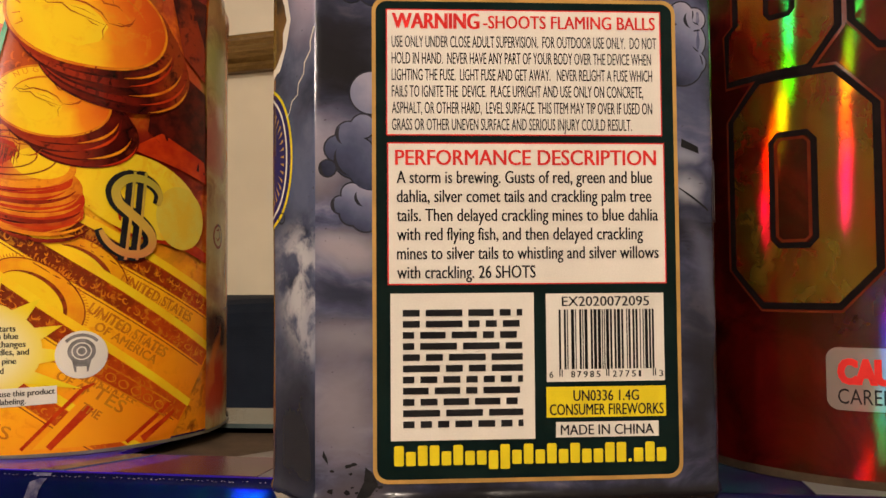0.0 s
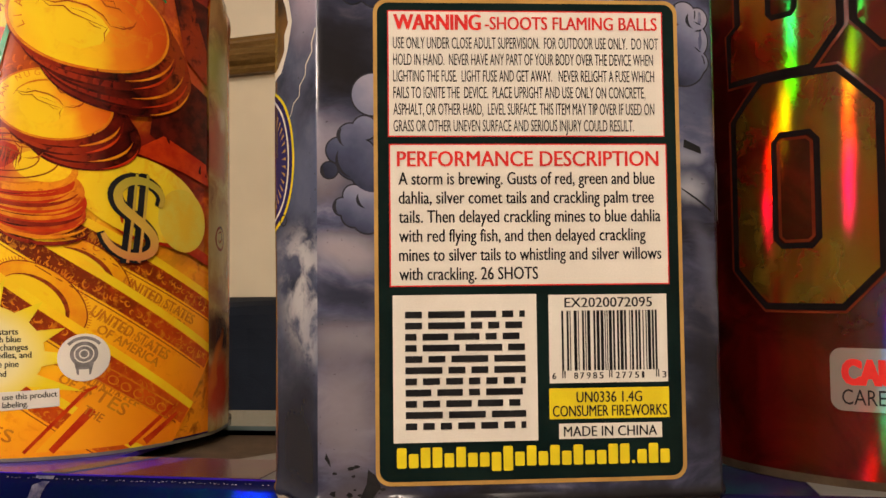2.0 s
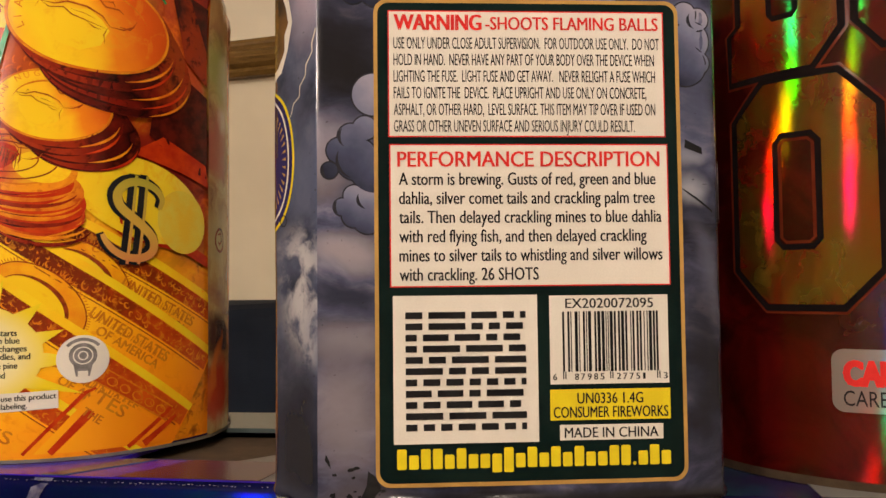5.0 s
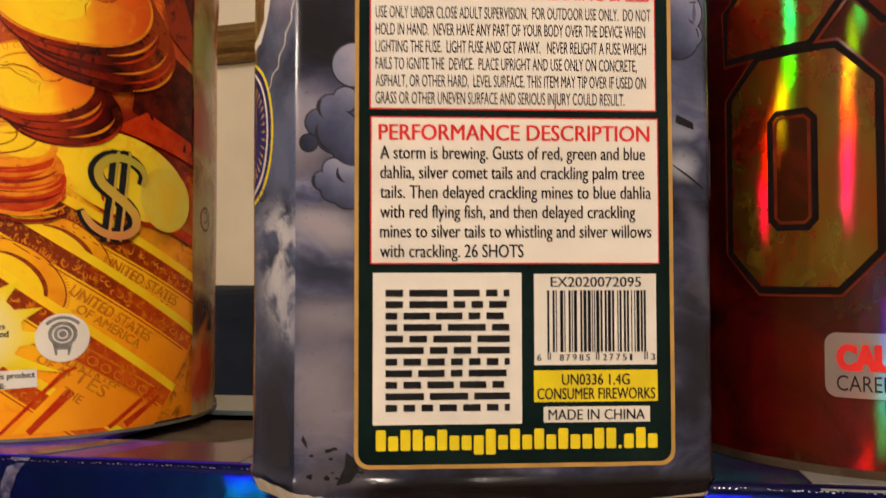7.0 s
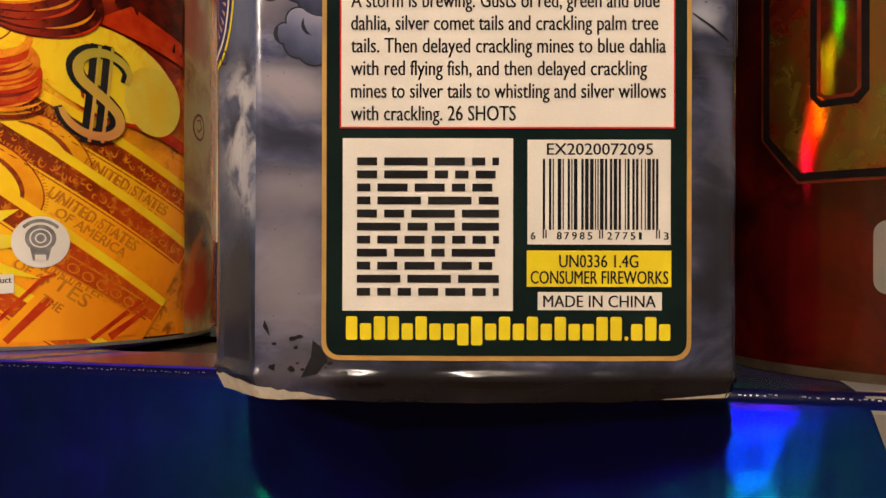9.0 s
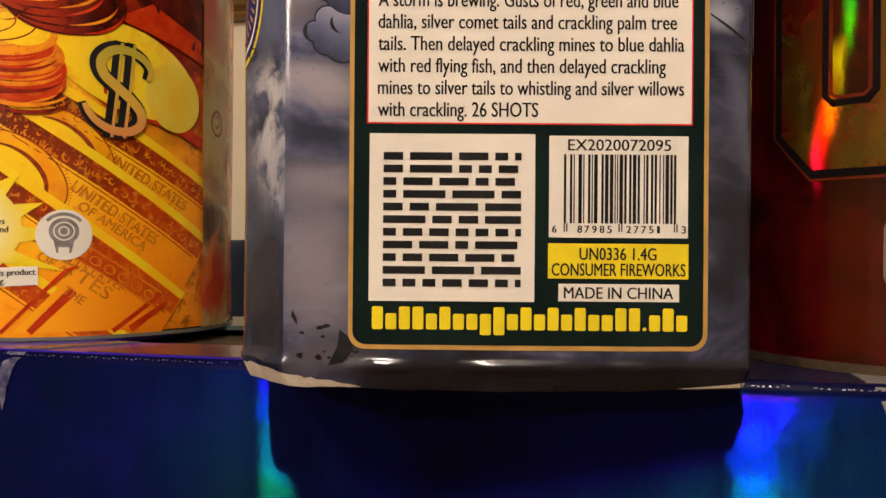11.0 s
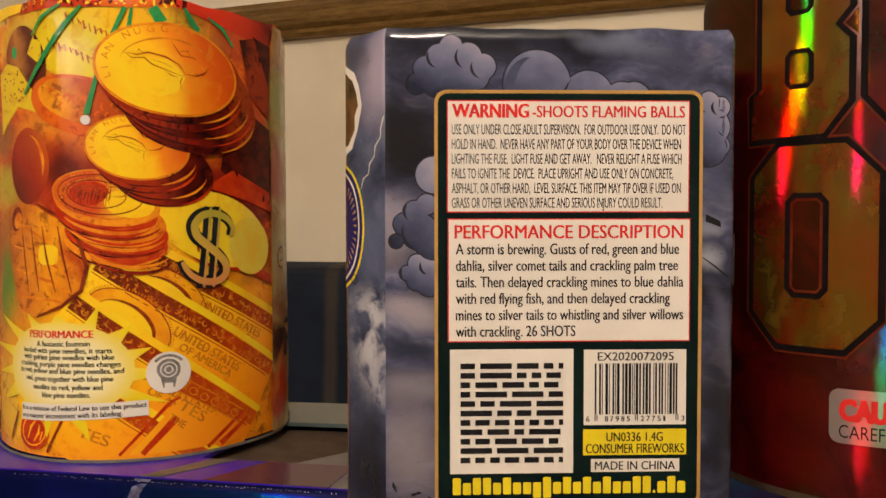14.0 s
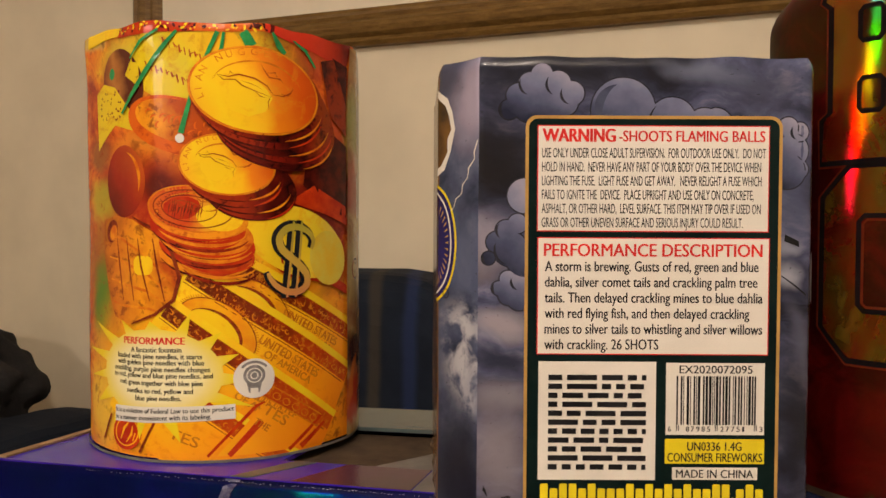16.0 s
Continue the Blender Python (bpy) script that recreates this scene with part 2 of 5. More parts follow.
def can_material():
    m = Mat("gold_coins_print")
    uv = m.uv()
    w = warped(m, uv, 45.0, 0.016)
    col = m.ramp(m.noise(w, 26.0, 6.0, 0.65, 0.8), [(0.28, (0.06, 0.006, 0.004)), (0.42, (0.36, 0.03, 0.008)), (0.54, (0.76, 0.15, 0.008)), (0.70, (0.88, 0.50, 0.012))])
    spots = [
        (0, 232, 70, 22, 0, 0.6, (0.66, 0.56, 0.02), 0.85),
        (-40, 217, 20, 24, 20, 0.5, (0.16, 0.035, 0.012), 0.92),
        (-40, 232, 14, 12, 0, 0.8, (0.74, 0.60, 0.06), 0.7),
        (-26, 172, 30, 15, -12, 0.4, (0.72, 0.22, 0.012), 0.9),
        (0, 196, 28, 12, 20, 0.7, (0.62, 0.40, 0.06), 0.6),
        (-25, 158, 42, 20, 0, 0.6, (0.42, 0.030, 0.010), 0.95),
        (-12, 158, 16, 14, 0, 0.8, (0.05, 0.006, 0.005), 0.85),
        (92, 112, 26, 16, -30, 0.6, (0.36, 0.025, 0.008), 0.9),
        (98, 162, 24, 27, 0, 0.5, (0.014, 0.004, 0.003), 0.97),
        (104, 205, 14, 26, 0, 0.5, (0.42, 0.05, 0.012), 0.85),
        (114, 196, 7, 24, 0, 0.5, (0.36, 0.30, 0.06), 0.8),
        (88, 235, 22, 14, 0, 0.8, (0.45, 0.06, 0.02), 0.7),
        (65, 150, 52, 22, 0, 0.7, (0.20, 0.010, 0.006), 0.95),
        (-62, 112, 30, 34, 0, 0.6, (0.34, 0.10, 0.012), 0.9),
        (-62, 150, 20, 14, 0, 0.6, (0.42, 0.34, 0.02), 0.9),
        (-66, 178, 14, 12, 0, 0.6, (0.30, 0.10, 0.02), 0.9),
        (-62, 60, 20, 20, 0, 0.6, (0.70, 0.28, 0.012), 0.8),
        (-64, 90, 14, 26, -10, 0.6, (0.08, 0.20, 0.012), 0.95),
        (30, 60, 95, 60, 0, 0.4, (0.90, 0.44, 0.010), 0.85),
        (20, 10, 130, 22, 0, 0.7, (0.90, 0.34, 0.008), 0.92),
        (-60, 30, 26, 30, 0, 0.8, (0.80, 0.58, 0.04), 0.7),
        (128, 120, 16, 130, 0, 0.5, (0.46, 0.34, 0.10), 0.75),
        (124, 70, 13, 14, 0, 0.7, (0.08, 0.012, 0.008), 0.85),
        (126, 32, 17, 30, 0, 0.5, (0.42, 0.022, 0.010), 0.95),
        (20, 254, 40, 6, 0, 0.4, (0.66, 0.36, 0.08), 0.7),
        (75, 252, 30, 7, 0, 0.4, (0.50, 0.03, 0.02), 0.9),
        (-30, 252, 34, 6, 0, 0.4, (0.60, 0.07, 0.02), 0.9),
        (-75, 247, 18, 8, 0, 0.4, (0.62, 0.50, 0.12), 0.8),
    ]
    for u, v, ru, rv, rot, soft, c, amt in spots:
        col = m.mix(m.math("MULTIPLY", m.blob(w, u, v, ru, rv, rot, soft), amt), col, c)
    fine = m.noise(w, 130.0, 5.0, 0.7, 1.0)
    col = m.mix(m.remap(fine, 0.54, 0.70, 0.0, 0.65), col, (0.28, 0.03, 0.006))
    dark = m.noise(w, 55.0, 5.0, 0.65, 0.8)
    col = m.mix(m.remap(dark, 0.56, 0.70, 0.0, 0.6), col, (0.10, 0.018, 0.006))
    m.bump(m.noise(uv, 40.0, 3.0), 0.35, 0.0012)
    return m.done(col, 0.22, 0.0, 0.1)


CAN = can_material()


# Print beyond the crease; its greyed colours hold the haze of grazing light.
def overlap_material():
    m = Mat("hazed_overlap_print")
    uv = m.uv()
    w = warped(m, uv, 60.0, 0.014)
    col = m.ramp(m.noise(w, 40.0, 5.0, 0.65, 0.8), [(0.3, (0.16, 0.05, 0.02)), (0.5, (0.34, 0.20, 0.06)), (0.7, (0.46, 0.36, 0.13))])
    for u, v, ru, rv, rot, soft, c, amt in [(123, 236, 20, 12, 0, 0.7, (0.40, 0.20, 0.06), 0.7), (123, 204, 18, 20, 0, 0.6, (0.26, 0.27, 0.06), 0.85), (120, 160, 18, 22, 10, 0.6, (0.36, 0.075, 0.05), 0.9), (126, 176, 8, 10, 20, 0.7, (0.42, 0.32, 0.22), 0.7),
                                            (123, 110, 18, 18, 0, 0.6, (0.38, 0.30, 0.12), 0.85), (120, 76, 18, 9, -20, 0.7, (0.24, 0.10, 0.04), 0.8), (120, 55, 16, 13, 0, 0.5, (0.05, 0.012, 0.010), 0.95), (121, 24, 18, 20, -20, 0.6, (0.48, 0.045, 0.012), 0.95), (116, 36, 4, 22, -25, 0.6, (0.62, 0.16, 0.02), 0.7)]:
        col = m.mix(m.math("MULTIPLY", m.blob(w, u, v, ru, rv, rot, soft), amt), col, c)
    m.bump(m.noise(uv, 50.0, 4.0), 0.4, 0.0012)
    return m.done(col, 0.22, 0.0, 0.1)


OVERLAP = overlap_material()
COIN_STOPS = [(0.0, (0.84, 0.42, 0.010)), (0.2, (0.86, 0.60, 0.012)), (0.42, (0.88, 0.50, 0.012)), (0.54, (0.80, 0.24, 0.008)), (0.8, (0.66, 0.10, 0.006)), (1.0, (0.52, 0.06, 0.005))]
COIN_A = tone("coin_print_large", COIN_STOPS, 35, 22, 80, (45, 212), 0.16, fine=(60, (0.72, 0.36, 0.012), 0.35))
COIN_B = tone("coin_print_middle", COIN_STOPS, 40, 22, 62, (32, 171), 0.16, fine=(70, (0.72, 0.36, 0.012), 0.35))
COIN_C = tone("coin_print_small", [(0.0, (0.60, 0.12, 0.01)), (0.4, (0.58, 0.06, 0.01)), (0.55, (0.72, 0.26, 0.015)), (1.0, (0.80, 0.62, 0.03))], 40, -10, 56, (8, 145), 0.25, fine=(120, (0.5, 0.06, 0.01), 0.4))
COIN_EDGE = tone("coin_edge_print", [(0.0, (0.28, 0.022, 0.005)), (0.35, (0.10, 0.006, 0.003)), (0.6, (0.015, 0.002, 0.002)), (0.8, (0.16, 0.010, 0.004)), (1.0, (0.26, 0.035, 0.005))], 50, 10, 70, (55, 180), 0.5, fine=(110, (0.012, 0.002, 0.002), 0.8))
COIN_SIDE = tone("coin_side_print", [(0.0, (0.34, 0.030, 0.006)), (0.5, (0.17, 0.009, 0.004)), (0.8, (0.03, 0.003, 0.002)), (1.0, (0.26, 0.025, 0.005))], 50, -10, 70, (50, 180), 0.5, fine=(140, (0.03, 0.003, 0.002), 0.8))
COIN_WARM = tone("coin_warm_edge_print", [(0.0, (0.66, 0.12, 0.006)), (0.5, (0.80, 0.30, 0.010)), (1.0, (0.46, 0.04, 0.006))], 50, -60, 50, (8, 125), 0.5, fine=(120, (0.34, 0.018, 0.005), 0.6))
COIN_FIGURE = ink("coin_figure_print", (0.44, 0.085, 0.008), (0.26, 0.035, 0.006), 150)
COIN_GAP = ink("coin_gap_print", (0.035, 0.004, 0.003), (0.10, 0.008, 0.004), 120)
BILL_RED = ink("red_engraving_print", (0.58, 0.050, 0.006), (0.42, 0.020, 0.005), 90)
RED_EDGE = tone("red_edge_print", [(0, (0.62, 0.03, 0.012)), (0.6, (0.50, 0.03, 0.010)), (1, (0.14, 0.010, 0.006))], 50, 0, 70, (78, 245), 0.3)
BILL_PALE = ink("pale_margin_print", (0.90, 0.66, 0.016), (0.90, 0.52, 0.012), 40)
BILL_ORANGE = tone("orange_corner_print", [(0, (0.90, 0.42, 0.008)), (0.5, (0.88, 0.32, 0.008)), (1, (0.84, 0.20, 0.008))], 30, 0, 80, (50, 18), 0.3)
OVAL_BAND = ink("oval_band_print", (0.86, 0.42, 0.008), (0.78, 0.27, 0.008), 70)
COIN_DARK = ink("coin_relief_print", (0.24, 0.035, 0.008), (0.14, 0.015, 0.006), 150)
COIN_RIM = ink("coin_rim_print", (0.80, 0.30, 0.010), (0.60, 0.12, 0.007), 90)
COIN_YELLOW = tone("coin_disc_print", [(0, (0.86, 0.58, 0.012)), (0.6, (0.84, 0.64, 0.025)), (1, (0.74, 0.55, 0.12))], 50, 0, 70, (70, 128), 0.3, fine=(90, (0.80, 0.42, 0.012), 0.6))
BILL = tone("banknote_print", [(0, (0.90, 0.62, 0.012)), (0.4, (0.90, 0.50, 0.010)), (0.7, (0.90, 0.34, 0.008)), (1, (0.86, 0.24, 0.006))], 30, -60, 120, (50, 60), 0.25, fine=(160, (0.74, 0.22, 0.006), 0.5))
BILL_DARK = tone("banknote_border_print", [(0, (0.13, 0.018, 0.004)), (0.4, (0.24, 0.030, 0.005)), (0.65, (0.44, 0.05, 0.006)), (1, (0.60, 0.09, 0.007))], 120, -60, 110, (50, 60), 0.5, fine=(260, (0.70, 0.26, 0.010), 0.6))
BILL_LINE = ink("banknote_line_print", (0.32, 0.05, 0.008), (0.16, 0.025, 0.006), 200)
BILL_LETTER = ink("banknote_letter_print", (0.52, 0.15, 0.010), (0.62, 0.24, 0.012), 160)
BURST = Mat("burst_print")
BURST = BURST.done(BURST.mix(BURST.blob(BURST.uv(), -16, 50, 38, 24, 0, 0.5), (0.80, 0.62, 0.015), (0.82, 0.77, 0.48)), 0.22)
BARREL = tone("barrel_print", [(0, (0.16, 0.035, 0.006)), (0.4, (0.62, 0.18, 0.010)), (0.7, (0.80, 0.32, 0.010)), (1, (0.46, 0.07, 0.007))], 60, 0, 70, (-35, 112), 0.4, fine=(150, (0.20, 0.035, 0.006), 0.75))
LEAF = ink("green_streak_print", (0.02, 0.22, 0.06), (0.03, 0.30, 0.08), 100)
OVAL = ink("banknote_oval_print", (0.72, 0.24, 0.008), (0.56, 0.14, 0.007), 120)
ORNAMENT = tone("ornament_print", [(0, (0.05, 0.012, 0.006)), (0.45, (0.20, 0.05, 0.015)), (0.7, (0.42, 0.16, 0.03)), (1, (0.10, 0.02, 0.008))], 40, 15, 34, (-50, 210), 0.3)
INGOT = tone("ingot_print", [(0, (0.74, 0.54, 0.012)), (0.5, (0.66, 0.54, 0.010)), (1, (0.80, 0.44, 0.012))], 25, 40, 60, (0, 225), 0.4, fine=(90, (0.56, 0.26, 0.010), 0.6))
REDBALL = tone("red_ball_print", [(0, (0.10, 0.008, 0.004)), (0.5, (0.32, 0.022, 0.008)), (1, (0.50, 0.09, 0.012))], 40, 40, 40, (-38, 161), 0.3)
STAMP = tone("dollar_gold_print", [(0, (0.42, 0.36, 0.04)), (0.5, (0.60, 0.38, 0.06)), (1, (0.62, 0.22, 0.08))], 60, -90, 45, (66, 113), 0.2)


def red_foil():
    m = Mat("red_foil_print")
    uv = m.uv()
    w = warped(m, uv, 30.0, 0.02)
    col = m.ramp(m.noise(w, 22.0, 5.0, 0.6, 0.6), [(0.3, (0.007, 0.0003, 0.0004)), (0.5, (0.024, 0.0006, 0.0007)), (0.68, (0.075, 0.0016, 0.0015)), (0.82, (0.14, 0.004, 0.003))])
    mask = m.remap(m.noise(w, 30.0, 4.0), 0.2, 0.6, 0.5, 1.0)
    return foil(m, col, 0.5, RAINBOW, 0.0055, 0.105, mask, -0.3, 0.04)


def flame_foil():
    m = Mat("flame_foil_print")
    uv = m.uv()
    w = warped(m, uv, 40.0, 0.03)
    col = m.ramp(m.noise(w, 24.0, 5.0, 0.65, 1.0, (1.6, 0.6, 1)), [(0.40, (0.045, 0.0012, 0.0012)), (0.47, (0.080, 0.006, 0.0015)), (0.53, (0.042, 0.018, 0.002)), (0.70, (0.085, 0.054, 0.006))])
    mask = m.remap(m.noise(w, 30.0, 4.0), 0.2, 0.6, 0.5, 1.0)
    return foil(m, col, 0.30, STREAKS, 0.024, 0.12, mask, -0.3, 0.04)


def blue_foil():
    m = Mat("blue_foil_print")
    uv = m.uv()
    w = warped(m, uv, 30.0, 0.02)
    col = m.ramp(m.noise(w, 14.0, 5.0, 0.6), [(0.3, (0.0012, 0.0013, 0.014)), (0.6, (0.0022, 0.0022, 0.044)), (0.85, (0.006, 0.004, 0.11))])
    streak = m.noise(uv, 90.0, 5.0, 0.7, 0.3, (1.0, 0.10, 1))
    mask = m.remap(streak, 0.30, 0.62, 0.4, 1.0)
    return foil(m, col, 0.30, COOL, 0.0009, 0.048, mask, 0.0, 0.025)


def purple_foil():
    m = Mat("purple_sheen_foil")
    uv = m.uv()
    w = warped(m, uv, 25.0, 0.03)
    # violet of the diffracted light put into the base colour
    col = m.ramp(m.noise(w, 16.0, 5.0, 0.6), [(0.3, (0.020, 0.006, 0.40)), (0.5, (0.030, 0.008, 0.34)), (0.75, (0.036, 0.011, 0.17))])
    mask = m.remap(m.noise(w, 40.0, 4.0), 0.40, 0.65, 0.05, 1.0)
    made = foil(m, col, 0.18, FLATWAYS, 0.003, 0.30, mask)
    m.b.inputs["Specular IOR Level"].default_value = 0.4
    return made


def navy_foil():
    m = Mat("navy_foil_print")
    uv = m.uv()
    w = warped(m, uv, 25.0, 0.03)
    col = m.ramp(m.noise(w, 16.0, 5.0, 0.6), [(0.3, (0.004, 0.004, 0.020)), (0.55, (0.012, 0.004, 0.030)), (0.8, (0.03, 0.008, 0.05))])
    mask = m.remap(m.noise(w, 40.0, 4.0), 0.35, 0.65, 0.15, 1.0)
    return foil(m, col, 0.22, [((0.0, 0.8, 0.35), (-0.3, -1.62, 0), 0.0), ((0.0, 0.5, 0.9), (-0.3, -1.4, 0), 0.0), ((0.1, 0.1, 1.0), (-0.35, -1.22, 0), 0.0)], 0.0012, 0.22, mask)


REDFOIL, FLAME, BLUEFOIL, PURPLE, NAVY = red_foil(), flame_foil(), blue_foil(), purple_foil(), navy_foil()
SILVER = foil(Mat("silver_foil_print"), (0.15, 0.148, 0.14), 0.35, RAINBOW, 0.012, 0.17)
PALETEAL = ink("pale_teal_foil", (0.085, 0.10, 0.095), (0.055, 0.09, 0.10), 30)
FLAP = ink("grey_flap_paper", (0.17, 0.16, 0.14), (0.12, 0.11, 0.10), 50, 0.6)
PLUM = ink("plum_foil", (0.075, 0.018, 0.055), (0.06, 0.03, 0.03), 25)
SPARKLE = ink("edge_glint_foil", (0.40, 0.38, 0.52), (0.06, 0.06, 0.14), 300, 0.26, 0.0, 1.0)
SCUFF = ink("worn_foil", (0.16, 0.16, 0.24), (0.03, 0.03, 0.10), 160)
GLOW = ink("orange_glow_print", (0.13, 0.022, 0.008), (0.09, 0.012, 0.005), 60, spec=0.08)


def rough_material(name, stops, scale, rough=0.7, bump=0.3, dist=0.002, stretch=None, fine=300.0):
    m = Mat(name)
    co = m.obj()
    col = m.ramp(m.noise(co, scale, 5.0, 0.6, 0.2, stretch), stops)
    g = m.noise(co, fine, 3.0)
    col = m.mix(m.remap(g, 0.3, 0.7, 0.0, 0.18), col, tuple(c * 0.5 for c in stops[0][1]))
    m.bump(g, bump, dist)
    return m.done(col, rough)


WALL = rough_material("beige_wall_paint", [(0.3, (0.78, 0.70, 0.53)), (0.7, (0.82, 0.74, 0.57))], 1.6, 0.85, 0.05, 0.0005, fine=6.0)
CEIL = rough_material("ceiling_paint", [(0.3, (0.74, 0.71, 0.65)), (0.7, (0.79, 0.76, 0.70))], 2.0, 0.9, 0.15)
FLOOR = rough_material("brown_floor", [(0.3, (0.16, 0.09, 0.05)), (0.7, (0.27, 0.16, 0.09))], 3.0, 0.5, 0.1, stretch=(1, 8, 1))
WOOD = rough_material("table_wood", [(0.3, (0.13, 0.06, 0.03)), (0.7, (0.24, 0.125, 0.06))], 6.0, 0.4, 0.1, stretch=(1, 10, 1))
GILT = rough_material("gilt_wood", [(0.3, (0.11, 0.058, 0.014)), (0.7, (0.24, 0.14, 0.04))], 25.0, 0.42, 0.4, 0.002, stretch=(1, 1, 6), fine=120.0)
MAT_BOARD = rough_material("cream_mat_board", [(0.3, (0.80, 0.73, 0.58)), (0.7, (0.84, 0.77, 0.62))], 5.0, 0.8, 0.05, fine=6.0)
CARD = rough_material("brown_cardboard", [(0.3, (0.20, 0.12, 0.06)), (0.7, (0.32, 0.21, 0.11))], 60.0, 0.85, 0.3, 0.0006, fine=900.0)
CARD_DARK = rough_material("brown_tray_card", [(0.3, (0.035, 0.022, 0.012)), (0.7, (0.075, 0.05, 0.028))], 60.0, 0.85, 0.3, 0.0006, fine=900.0)
PAPER = rough_material("torn_white_paper", [(0.3, (0.62, 0.57, 0.47)), (0.7, (0.78, 0.74, 0.65))], 180.0, 0.8, 0.4, 0.0006, fine=1500.0)
BLACKCLOTH = rough_material("black_cloth", [(0.3, (0.010, 0.010, 0.012)), (0.7, (0.035, 0.032, 0.032))], 9.0, 0.9, 0.5, 0.004, fine=160.0)
BRASS = rough_material("lamp_metal", [(0.3, (0.30, 0.24, 0.15)), (0.7, (0.38, 0.30, 0.19))], 30.0, 0.35, 0.05)


def sofa_material():
    m = Mat("navy_striped_fabric")
    co = m.obj()
    w = warped(m, co, 6.0, 0.03)
    sx = m.n("ShaderNodeSeparateXYZ")
    m.put(sx.inputs[0], w)
    x = sx.outputs[0]
    col = m.ramp(m.noise(co, 12.0, 5.0), [(0.3, (0.005, 0.009, 0.018)), (0.7, (0.010, 0.016, 0.030))])
    for x0, width, c in ((-0.165, 0.010, (0.016, 0.028, 0.085)), (-0.225, 0.009, (0.045, 0.038, 0.028)), (-0.40, 0.010, (0.016, 0.028, 0.085)), (0.05, 0.010, (0.045, 0.038, 0.028)), (0.25, 0.010, (0.016, 0.028, 0.085))):
        d = m.math("ABSOLUTE", m.math("SUBTRACT", x, x0))
        col = m.mix(m.remap(d, width * 1.8, width * 0.4, 0.0, 0.8), col, c)
    m.bump(m.noise(co, 500.0, 2.0), 0.5, 0.001)
    return m.done(col, 0.9)


SOFA = sofa_material()


def lamp_material(name, power):
    m = Mat(name)
    m.b.inputs["Base Color"].default_value = (0.9, 0.85, 0.75, 1)
    m.b.inputs["Emission Color"].default_value = (*LAMP_COLOR, 1)
    m.b.inputs["Emission Strength"].default_value = power
    return m.m


LAMPGLASS = lamp_material("lit_lamp_glass", LAMP_POWER)
DIMGLASS = lamp_material("added_lamp_glass", ADDED_LAMP_POWER)


# ---- building helpers ----
CANS = []        # surfaces of the round cans, whose prints end at the foot
def part(name, bm, material, parent, label="", smooth=False):
    """Links a bmesh as one mesh object under a thing or part."""
    me = bpy.data.meshes.new(name)
    bm.to_mesh(me)
    bm.free()
    me.materials.append(material)
    if smooth:
        me.shade_smooth()
    ob = new(name, me)
    if parent is not None:
        ob.parent = parent
        ob.matrix_parent_inverse = parent.matrix_world.inverted()
    if label:
        tagged(ob, label=label)
    return ob


def thing(name, label, category, at, group=""):
    ob = new(name)
    ob.empty_display_size = 0.05
    ob.matrix_world = Matrix.Translation(at)
    bpy.context.view_layer.update()
    return tagged(ob, label=label, category=category, group=group)


def box_bm(x0, y0, z0, x1, y1, z1, bevel=0.0, m=None):
    bm = bmesh.new()
    bmesh.ops.create_cube(bm, size=1.0)
    for v in bm.verts:
        v.co = Vector(((x0 + x1) / 2 + v.co.x * (x1 - x0), (y0 + y1) / 2 + v.co.y * (y1 - y0), (z0 + z1) / 2 + v.co.z * (z1 - z0)))
    if bevel:
        bmesh.ops.bevel(bm, geom=bm.edges[:], offset=bevel, segments=3, profile=0.5, affect="EDGES")
    if m is not None:
        bm.transform(m)
    return bm


def prism_bm(pts, z0, z1, bevel=0.0):
    """An upright block over a polygon in plan."""
    bm = bmesh.new()
    a = [bm.verts.new((x, y, z0)) for x, y in pts]
    b = [bm.verts.new((x, y, z1)) for x, y in pts]
    bm.faces.new(a[::-1])
    bm.faces.new(b)
    for i in range(len(pts)):
        j = (i + 1) % len(pts)
        bm.faces.new((a[i], a[j], b[j], b[i]))
    bmesh.ops.recalc_face_normals(bm, faces=bm.faces[:])
    if bevel:
        bmesh.ops.bevel(bm, geom=bm.edges[:], offset=bevel, segments=2, profile=0.5, affect="EDGES")
    return bm


def sheet_bm(surf, us, vs):
    """A grid over a surface given as a function of sheet coordinates (mm)."""
    bm = bmesh.new()
    uvl = bm.loops.layers.uv.new("UVMap")
    g = [[bm.verts.new(surf(u, v, 0.0)) for u in us] for v in vs]
    for j in range(len(vs) - 1):
        for i in range(len(us) - 1):
            f = bm.faces.new((g[j][i], g[j][i + 1], g[j + 1][i + 1], g[j + 1][i]))
            for lo, (u, v) in zip(f.loops, ((us[i], vs[j]), (us[i + 1], vs[j]), (us[i + 1], vs[j + 1]), (us[i], vs[j + 1]))):
                lo[uvl].uv = (u * MM, v * MM)
            f.smooth = True
    return bm


